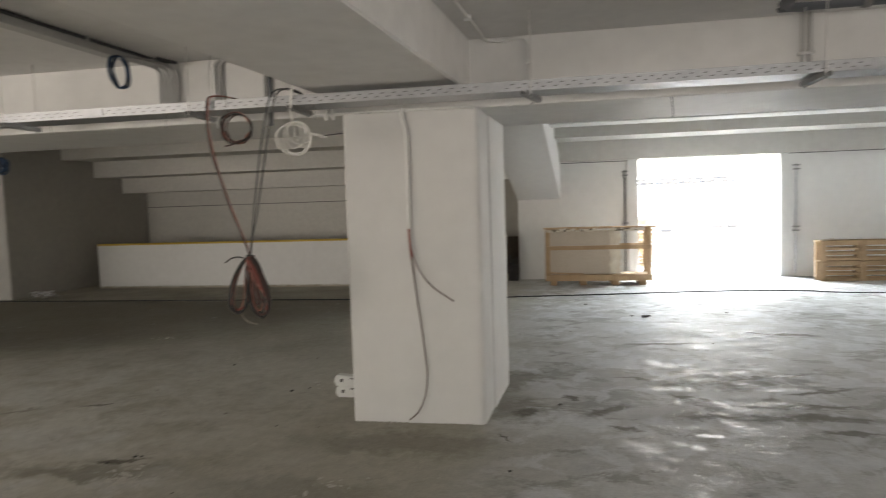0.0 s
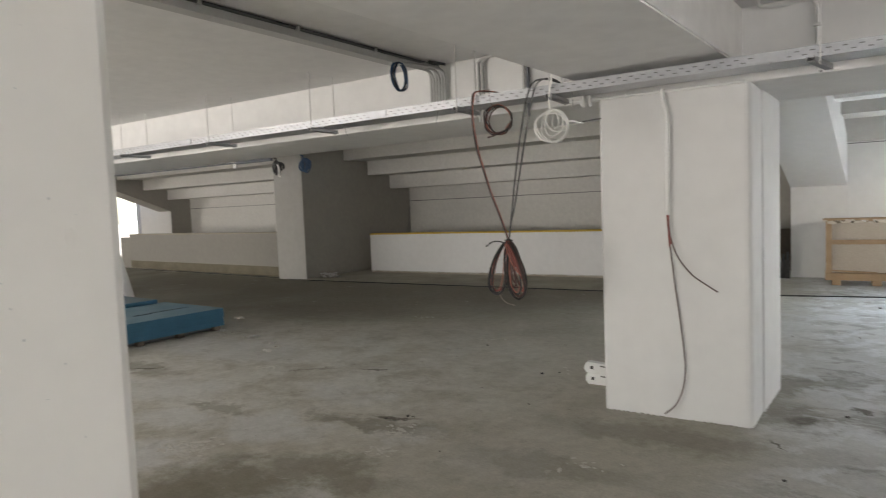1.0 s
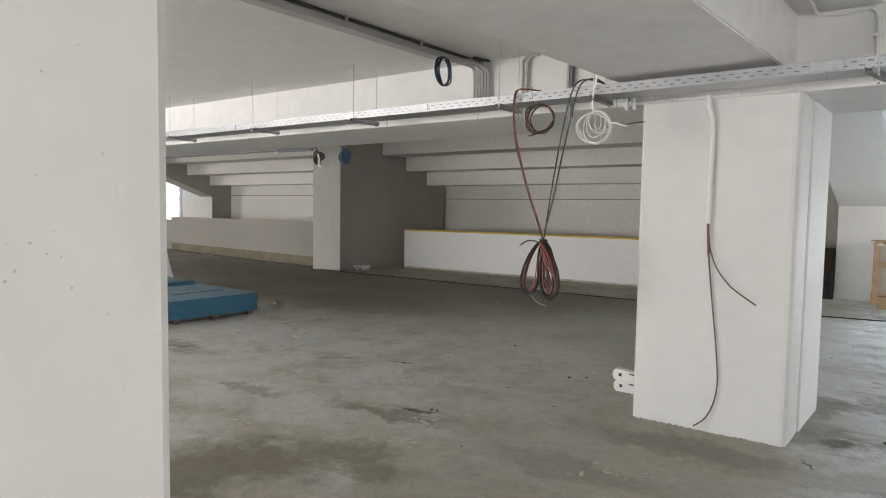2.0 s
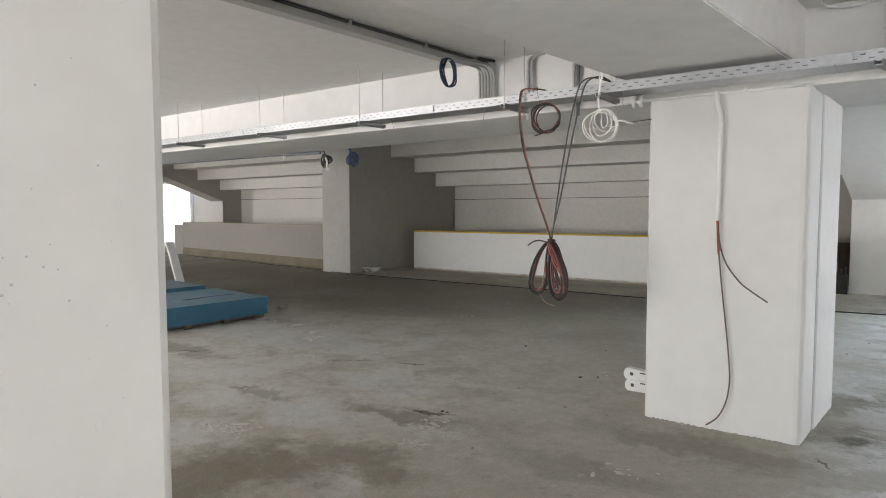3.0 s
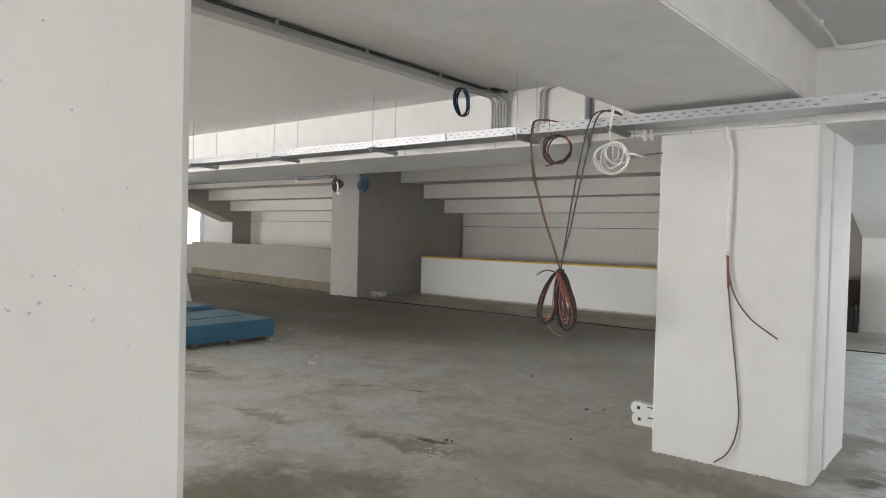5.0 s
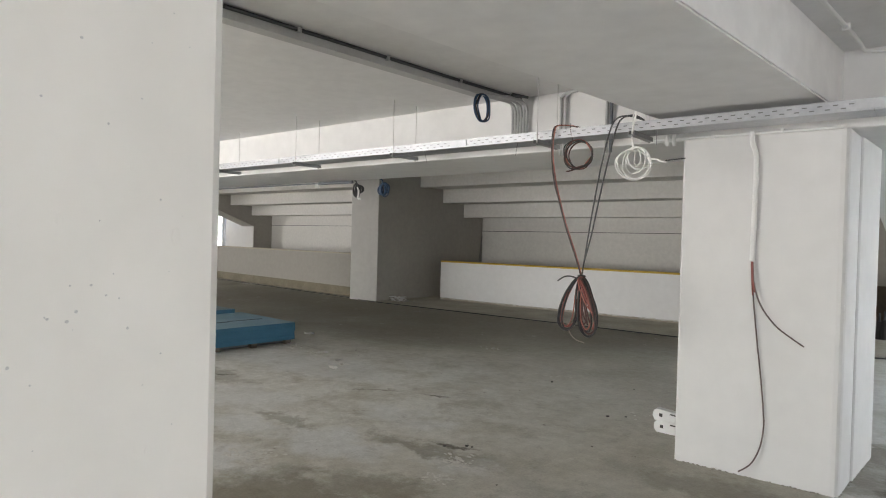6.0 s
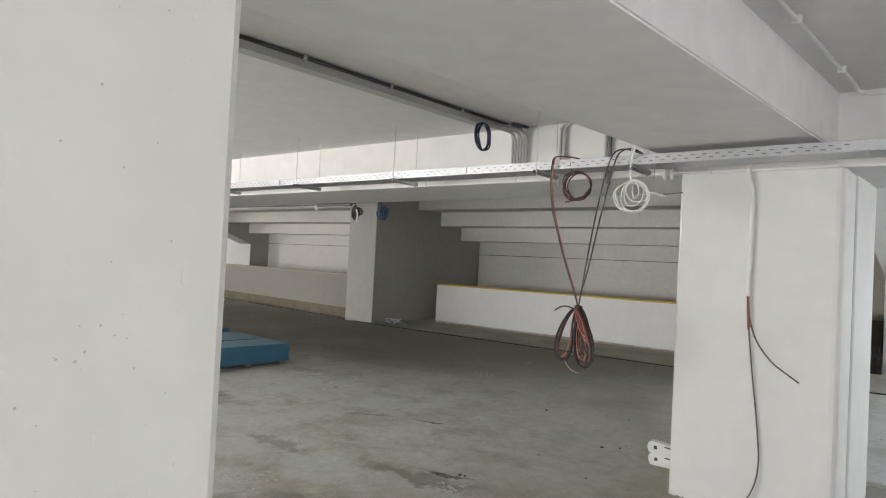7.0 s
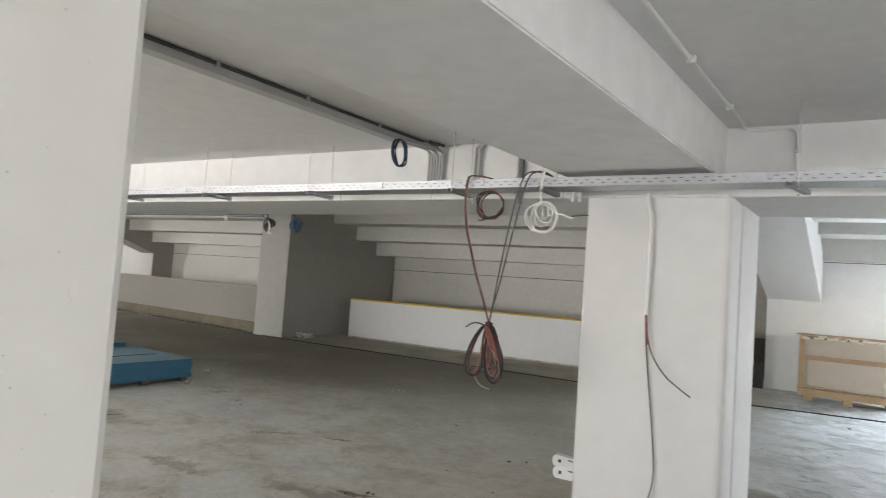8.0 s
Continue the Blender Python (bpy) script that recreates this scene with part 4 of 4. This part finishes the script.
for xa, ya, yb in ((-0.575, -0.95, -0.71), (-0.60, -0.70, -0.17)):
    part("cut_slot", one_block((xa, ya, 0.294), (xa + (0.06 if yb < -0.5 else 0.035), yb, 0.3025)), DEEPBLUE, pal, "dark cut in the top board")
up = thing("foam_board", "dusty blue insulation boards stacked behind the lower pile", "insulation", at=(-7.02, 5.63, 0), rz=-4)
part("board", one_block((-1.2, -2.6, 0.302), (0, 0, 0.360), 0.003), BLUEFOAM, up)
part("lower_board", one_block((-1.2, -2.6, 0.002), (-0.06, 0, 0.300), 0.003), BLUEFOAM, up)
for f_ob in up.children:
    f_ob.data.materials.append(PALEDUST_LIT)
    for f in f_ob.data.polygons:
        f.material_index = int(f.normal.z > 0.9)
lb2 = thing("plasterboard_sheet", "white plasterboard sheet leaning on the far column", "board")
part("sheet", one_block((-0.012, 0, 0), (0.012, 0.36, 1.2), 0.003, pose(-8.29, 5.34, 0.0, 0, -2.4, 0)), BOARD, lb2)
lb = thing("leaning_plank", "pale plank leaning on the plasterboard sheet", "board")
part("plank", one_block((-0.02, -0.07, 0.0), (0.02, 0.07, 1.05), 0.004, pose(-7.87, 5.80, 0.012, 0, -23.5, 0)), BOARD, lb)


def crate():
    """Open timber crate: feet, base, posts, mid rail and top boards round wrapped sheets."""
    c = thing("timber_crate", "open pine crate with film-wrapped sheets inside", "crate")
    x0, x1, y0, y1 = 1.375, 3.34, 12.14, 12.62
    for xx in (1.47, 2.02, 2.61, 3.10):
        part("foot", one_block((xx, y0 - 0.02, 0.017), (xx + 0.13, y1, 0.10), 0.006), WOOD, c)
    part("base_board", one_block((x0, y0 - 0.025, 0.10), (x1, y0 + 0.06, 0.215), 0.005), WOOD, c)
    part("base_board", one_block((x0, y1 - 0.08, 0.10), (x1, y1, 0.215), 0.005), WOOD, c)
    part("deck", one_block((x0 + 0.02, y0 + 0.07, 0.16), (x1 - 0.02, y1 - 0.09, 0.215), 0.004), WOOD, c)
    for xx in (x0 + 0.01, x1 - 0.10):
        for yy in (y0, y1 - 0.06):
            part("post", one_block((xx, yy, 0.215), (xx + 0.085, yy + 0.05, 1.08), 0.004), WOOD, c)
    part("post", one_block((x0 + 0.58, y1 - 0.06, 0.215), (x0 + 0.68, y1 - 0.02, 1.08), 0.004), WOOD, c)
    for yy in (y0 - 0.024, y1 - 0.01):
        part("rail", one_block((x0 + 0.02, yy, 0.69), (x1, yy + 0.022, 0.765), 0.003), WOOD, c)
    part("end_rail", one_block((x1 - 0.035, y0 + 0.052, 0.69), (x1 - 0.012, y1 - 0.062, 0.765), 0.003), WOOD, c)
    part("top_board", one_block((x0 - 0.03, y0 - 0.03, 1.085), (x1 + 0.06, y0 + 0.1, 1.113), 0.004, pose(0, 0, 0, 0, 0.1)), WOOD, c)
    part("top_board", one_block((x0 - 0.02, y1 - 0.12, 1.082), (x1 + 0.03, y1, 1.105), 0.004), WOOD, c)
    for a, b2 in ((0.1, 0.3), (0.36, 0.5), (0.68, 0.88), (1.3, 1.75)):
        part("top_strip", one_block((x0 + a, y0 - 0.01, 1.035), (x0 + b2, y0 + 0.02, 1.08), 0.004), GREYWOOD, c, "dark strip under the lid")
    # wrapped sheets, uneven film
    for k in range(3):
        part("wrapped_sheet", one_block((x0 + 0.02 + 0.02 * k, y0 + 0.10 + 0.07 * k, 0.216), (x0 + 1.34 + 0.05 * (k - 1), y0 + 0.15 + 0.07 * k, 1.045 - 0.03 * k), 0.008), CARD, c, "beige film-wrapped sheet")
    n, b = 14, bmesh.new()
    rnd = random.Random(5)
    grid = [[b.verts.new((x0 + 1.2 + 0.2 * i / 3 + rnd.uniform(-0.02, 0.02), y0 + 0.04 + rnd.uniform(-0.02, 0.025), 0.23 + 0.82 * j / n)) for j in range(n + 1)] for i in range(4)]
    for i in range(3):
        for j in range(n):
            b.faces.new((grid[i][j], grid[i + 1][j], grid[i + 1][j + 1], grid[i][j + 1]))
    part("film", b, FILM, c, "crumpled clear stretch film", smooth=True)
    n, b = 30, bmesh.new()
    strip = [[b.verts.new((x0 - 0.03 + 1.85 * i / n, y0 - 0.036 + rnd.uniform(-0.012, 0.012), 1.035 + 0.032 * j + rnd.uniform(-0.018, 0.012))) for j in range(3)] for i in range(n + 1)]
    for i in range(n):
        for j in range(2):
            if rnd.random() < 0.55:
                b.faces.new((strip[i][j], strip[i + 1][j], strip[i + 1][j + 1], strip[i][j + 1]))
    part("film_edge", b, FILM, c, "torn film along the crate top", smooth=True)
    part("loose_slat", one_block((0, 0, 0), (0.62, 0.06, 0.02), 0.003, pose(x0 + 0.09, y0 - 0.05, 0.252, 0, 3.2, 3)), WOOD, c)
    return c


crate()


def big_pallet(x, y, z):
    p = thing("wooden_pallet", "raw pine pallet with closely set boards", "pallet", "pallets stacked by the wall", (x, y, z))
    w, d, h = 1.6, 0.28, 0.365
    for zz, hh in ((0.0, 0.055), (0.105, 0.045), (0.195, 0.04), (0.275, 0.09)):
        part("side_board", one_block((0.02, 0.0, zz), (w, 0.022, zz + hh), 0.003), WOOD, p)
        part("side_board", one_block((0.02, d - 0.022, zz), (w, d, zz + hh), 0.003), WOOD, p)
    for xx in (0.0, 0.66, 1.40):
        for yy in (-0.021, d - 0.1):
            part("post", one_block((xx, yy, 0.0), (xx + 0.1, yy + (0.02 if yy < 0 else 0.075), h - 0.022), 0.004), WOOD, p)
    for k in range(6):
        part("deck_board", one_block((0.0 + k * 0.25, 0.0, h - 0.02), (0.22 + k * 0.25, d, h), 0.003), WOOD, p)
    return p


first = big_pallet(6.30, 12.40, 0.017)
copy_thing(first, pose(6.295, 12.403, 0.385))
for k in range(3):
    copy_thing(first, pose(2.27 + 0.01 * k, 15.5, 0.017 + 0.368 * k))
bits = thing("rope_scrap", "short scrap of rope on the stacked pallets", "scrap")
tube_part("rope", [(6.34, 12.45, 0.76), (6.42, 12.42, 0.768), (6.52, 12.46, 0.772), (6.56, 12.5, 0.76)], 0.014, CARD, bits)

for x, mat, tone, low in ((2.985, STEELBLUE, "dark", 1.05), (6.165, GALV, "pale galvanised", 0.90)):
    gp = thing("door_rail_post", tone + " steel guide post with clamps beside the doorway", "door post", "guide posts of the wide doorway")
    part("post", one_block((x - 0.014, 13.145, 0.001), (x + 0.006, 13.196, 2.20), 0.004), mat, gp)
    for zz in (low, 2.08):
        part("clamp", one_block((x - 0.05, 13.11, zz), (x + 0.05, 13.197, zz + 0.03), 0.004), STRUT, gp)
        part("clamp", one_block((x - 0.05, 13.11, zz + 0.075), (x + 0.05, 13.197, zz + 0.105), 0.004), STRUT, gp)


def clip_block(z, tilt):
    """A white plastic end piece: a slab with one rounded end and a square hole."""
    t = thing("plastic_bracket", "white plastic bracket with a square hole, lying by the column", "bracket", "brackets beside the column", (-0.33, 5.13, z), tilt)
    b = bmesh.new()
    outline = [(0.42, 0), (0.42, 0.092)] + [(0.035 + 0.035 * math.cos(a), 0.057 + 0.035 * math.sin(a)) for a in (math.pi / 2 + k * math.pi / 8 for k in range(5))] + [(0.0, 0.03)] + [(0.02, 0.0)]
    prism(b, [(p[0], 0.0, p[1]) for p in outline], (0, 0.07, 0))
    part("body", b, WHITEPVC, t)
    part("hole", one_block((0.05, -0.002, 0.036), (0.075, 0.004, 0.062)), DARKBIT, t, "dark square hole")
    part("slot", one_block((0.13, -0.002, 0.068), (0.30, 0.004, 0.078)), DARKBIT, t, "dark long slot")
    return t


clip_block(0.012, -3)
c2 = clip_block(0.115, 4)
c2.matrix_basis = pose(-0.345, 5.13, 0.108, 0, 6, 3)
sup = thing("block", "small grey block under the brackets", "block")
part("body", one_block((-0.3, 5.14, 0), (-0.02, 5.2, 0.011), 0.002), RUBBLE, sup)

# Return wall and dark board are added to imitate the unlit corner.
setting("wall_return", one_block((0.30, 14.6, 0), (0.838, 15.028, 2.3)), RAWSHADED, "added concrete return that darkens the shaded corner", "wall")
ds = thing("dark_sheet", "added dark board for the shade low in the corner", "sheet")
part("sheet", one_block((0.0, 0.0, 0.0), (0.42, 0.015, 0.86), 0.003, pose(0.40, 14.33, 0.017, -14, 0, 0)), GREYWOOD, ds)
# dark bottles and tubes standing in the corner behind the column
for x, h, r in ((0.66, 0.55, 0.035), (0.73, 0.46, 0.04), (0.80, 0.50, 0.035), (0.70, 0.30, 0.05)):
    bt = thing("sealant_tube", "dark sealant tube standing in the corner", "tube", "tubes in the corner")
    yy = 13.0 - 0.3 * (x - 0.7)
    tube_part("body", [(x, yy, 0.017), (x, yy, h * 0.7)], r, DARKBIT, bt, sides=10, smooth=False)
    tube_part("nozzle", [(x, yy, h * 0.7), (x, yy, h)], r * 0.35, GREYPVC, bt, sides=8, smooth=False)


# ---- rubble, chips, air holes ----
def stone_mesh(rnd, r):
    b = bmesh.new()
    bmesh.ops.create_icosphere(b, subdivisions=1, radius=r)
    for v in b.verts:
        v.co = Vector((v.co.x * rnd.uniform(0.7, 1.4), v.co.y * rnd.uniform(0.7, 1.3), v.co.z * rnd.uniform(0.35, 0.7)))
    return b


rnd = random.Random(11)
stones = []
for k in range(5):
    b = stone_mesh(rnd, 1.0)
    me = bpy.data.meshes.new("stone")
    b.to_mesh(me)
    b.free()
    me.materials.append(RUBBLE if k < 4 else DARKBIT)
    stones.append(me)


def pebble(x, y, r, which, z=0.0):
    ob = new("stone", stones[which])
    ob.matrix_basis = pose(x, y, z + r * 0.35, 0, 0, rnd.uniform(0, 360)) @ Matrix.Diagonal((r, r, r, 1))
    return tagged(ob, "small crumb of concrete rubble on the floor" if which < 4 else "small dark scrap on the floor", "rubble", "rubble on the floor")


for x, y, r, w in ((-1.20, 3.83, 0.010, 4), (-1.26, 3.86, 0.010, 0), (-2.82, 4.66, 0.018, 0), (-0.55, 4.45, 0.008, 4), (2.71, 8.88, 0.035, 4), (2.76, 8.93, 0.03, 4), (2.55, 8.95, 0.02, 4), (3.83, 9.18, 0.02, 4), (1.99, 9.94, 0.02, 4),
                   (1.51, 5.08, 0.016, 4), (0.27, 4.575, 0.018, 1), (-4.05, 5.15, 0.02, 2), (-4.6, 5.9, 0.022, 0), (-3.3, 6.6, 0.02, 1), (-5.3, 5.55, 0.02, 1), (-3.4, 7.4, 0.03, 1), (-2.05, 5.22, 0.014, 0), (-0.79, 5.29, 0.016, 4), (-1.85, 5.56, 0.012, 1), (-1.79, 6.13, 0.015, 4), (-1.36, 3.71, 0.013, 4), (-1.24, 3.82, 0.014, 4)):
    pebble(x, y, r, w)
for k in range(60):
    pebble(rnd.uniform(-6.5, 4.5), rnd.uniform(2.2, 9.5), rnd.choice((0.005, 0.007, 0.008, 0.012)), rnd.choice((0, 1, 2, 3, 3, 4)))
for k in range(30):
    pebble(-8.8 + rnd.uniform(-0.08, 0.45), 10.95 + rnd.uniform(0, 0.45), rnd.choice((0.02, 0.03, 0.045, 0.06)), rnd.choice((0, 1, 2)), 0.012)
b = bmesh.new()
for k in range(12):
    t = bmesh.new()
    w = rnd.uniform(0.04, 0.10)
    block(t, (-w, -0.035, 0), (w, 0.035, 0.014), 0.003, pose(-8.65 + rnd.uniform(-0.16, 0.24), 11.12 + rnd.uniform(-0.12, 0.16), 0.03 + 0.008 * k, rnd.uniform(-22, 22), rnd.uniform(-22, 22), rnd.uniform(0, 180)))
    join(b, t)
tagged(part("scrap_heap", b, BOARD), "small heap of white offcuts by the wall foot", "scrap")

for x, y, a, w in ((-4.75, 5.42, 40, 0.20), (-15.0, 11.25, 10, 0.42), (-4.20, 5.24, 70, 0.10), (-5.44, 5.51, 30, 0.13), (-3.92, 4.90, 15, 0.10), (-6.08, 6.32, 35, 0.14)):
    pp = thing("paper_scrap", "crumpled pale paper scrap on the floor", "paper", "paper scraps", (x, y, 0), a)
    b = bmesh.new()
    g = [[b.verts.new((w * (i / 5 - 0.5), 0.35 * w * (j / 3 - 0.5), 0.018 + rnd.uniform(-0.016, 0.03))) for j in range(4)] for i in range(6)]
    for i in range(5):
        for j in range(3):
            b.faces.new((g[i][j], g[i + 1][j], g[i + 1][j + 1], g[i][j + 1]))
    part("sheet", b, SKIM, pp)

# trodden splashes of mortar: many thin flakes spread round a few points
b = bmesh.new()
for x, y, r, n in ((-2.20, 2.72, 0.15, 75), (-2.36, 2.60, 0.10, 26), (-1.09, 3.51, 0.16, 60), (-1.01, 3.21, 0.12, 30), (-3.0, 3.5, 0.2, 24), (-4.1, 5.15, 0.14, 26), (-4.85, 5.36, 0.2, 40), (-5.42, 5.3, 0.3, 40), (-2.6, 4.7, 0.2, 20), (-3.4, 4.4, 0.25, 24),
                   (-1.7, 4.6, 0.2, 16), (-0.6, 5.6, 0.25, 14), (-2.0, 6.4, 0.25, 14), (-3.4, 7.4, 0.2, 16), (0.2, 3.6, 0.2, 12)):
    for k in range(n):
        t = stone_mesh(rnd, rnd.choice((0.004, 0.006, 0.009, 0.013, 0.018)))
        t.transform(Matrix.Translation((x + rnd.gauss(0, 0.45) * r, y + rnd.gauss(0, 0.35) * r, 0.001)) @ Matrix.Rotation(rnd.uniform(0, 6), 4, "Z") @ Matrix.Diagonal((rnd.uniform(0.8, 2.2), 0.8, 0.5, 1)))
        join(b, t)
tagged(part("mortar_crumbs", b, PALEMORTAR), "pale trodden mortar crumbs scattered over the concrete floor", "mortar", kind="stuff")

# plaster chips and the ragged skim at the column's foot
b = bmesh.new()
for k in range(46):
    x = rnd.uniform(0.0, 0.98)
    t = stone_mesh(rnd, rnd.uniform(0.004, 0.010))
    t.transform(Matrix.Translation((x, 4.595 - rnd.uniform(0.0, 0.01), 0.004)))
    join(b, t)
for k in range(26):
    u = rnd.random()
    t = stone_mesh(rnd, rnd.uniform(0.004, 0.010))
    t.transform(Matrix.Translation((0.985 + 0.09 * u, 4.63 + 0.88 * u, 0.004)))
    join(b, t)
tagged(part("ragged_skim", b, PLASTER, column, "ragged crumbs of skim at the foot"), kind="stuff")

# ragged lower edge of the board wall
b = bmesh.new()
for k in range(200):
    t = stone_mesh(rnd, rnd.uniform(0.01, 0.022))
    t.transform(Matrix.Translation((rnd.uniform(-8.3, 0.6), 12.368, 0.055 + rnd.uniform(-0.012, 0.008))) @ Matrix.Diagonal((rnd.uniform(1.2, 3.2), 0.5, 0.9, 1)))
    join(b, t)
tagged(part("ragged_edge", b, PALEMORTAR, bpy.data.objects["low_wall_1"], "ragged crumbs of mortar along the foot"), kind="stuff")

# air holes in the near column's face
b = bmesh.new()
rnd = random.Random(3)
spots = []
for k in range(90):
    spots.append((rnd.uniform(0.03, 0.85), rnd.uniform(0.3, 2.3), rnd.choice((0.0008, 0.001, 0.0013, 0.0017))))
for u, z, r in ((0.187, 1.769, 26), (0.233, 1.681, 22), (0.152, 1.657, 20), (0.108, 1.70, 17), (0.17, 1.43, 24), (0.151, 1.415, 22), (0.188, 1.394, 27), (0.199, 1.381, 30), (0.222, 1.386, 25), (0.265, 1.326, 26), (0.122, 1.366, 20),
                (0.075, 1.324, 18), (0.196, 1.43, 15), (0.142, 1.445, 14), (0.134, 1.41, 15), (0.161, 1.52, 14), (0.065, 1.447, 10), (0.065, 1.836, 14), (0.10, 1.28, 14), (0.24, 1.30, 16), (0.30, 1.45, 20)):
    spots.append((u, z, r * 0.000095))
for u, z, r in spots:
    t = bmesh.new()
    bmesh.ops.create_icosphere(t, subdivisions=1, radius=r)
    t.transform(Matrix.Translation((cx - SKEW * u + 0.0002, cy - 0.018 - u, z)) @ Matrix.Diagonal((0.25, 1, rnd.uniform(0.7, 1.3), 1)))
    join(b, t)
tagged(part("air_hole", b, PIT, bpy.data.objects["column_2"], "small dark air holes"), kind="stuff")
b = bmesh.new()
for u, z, r in ((0.054, 1.50, 0.012), (0.062, 1.905, 0.008), (0.12, 1.60, 0.006), (0.21, 1.52, 0.007), (0.17, 1.27, 0.006), (0.09, 1.18, 0.008), (0.28, 1.66, 0.007)):
    t = bmesh.new()
    bmesh.ops.create_uvsphere(t, u_segments=20, v_segments=12, radius=r)
    t.transform(Matrix.Translation((cx - SKEW * u - 0.0004, cy - 0.018 - u, z)) @ Matrix.Diagonal((0.09, 0.7, 1.2, 1)))
    join(b, t)
part("paint_blister", b, WARMPAINT, bpy.data.objects["column_2"], "low blister in the paint", smooth=True)
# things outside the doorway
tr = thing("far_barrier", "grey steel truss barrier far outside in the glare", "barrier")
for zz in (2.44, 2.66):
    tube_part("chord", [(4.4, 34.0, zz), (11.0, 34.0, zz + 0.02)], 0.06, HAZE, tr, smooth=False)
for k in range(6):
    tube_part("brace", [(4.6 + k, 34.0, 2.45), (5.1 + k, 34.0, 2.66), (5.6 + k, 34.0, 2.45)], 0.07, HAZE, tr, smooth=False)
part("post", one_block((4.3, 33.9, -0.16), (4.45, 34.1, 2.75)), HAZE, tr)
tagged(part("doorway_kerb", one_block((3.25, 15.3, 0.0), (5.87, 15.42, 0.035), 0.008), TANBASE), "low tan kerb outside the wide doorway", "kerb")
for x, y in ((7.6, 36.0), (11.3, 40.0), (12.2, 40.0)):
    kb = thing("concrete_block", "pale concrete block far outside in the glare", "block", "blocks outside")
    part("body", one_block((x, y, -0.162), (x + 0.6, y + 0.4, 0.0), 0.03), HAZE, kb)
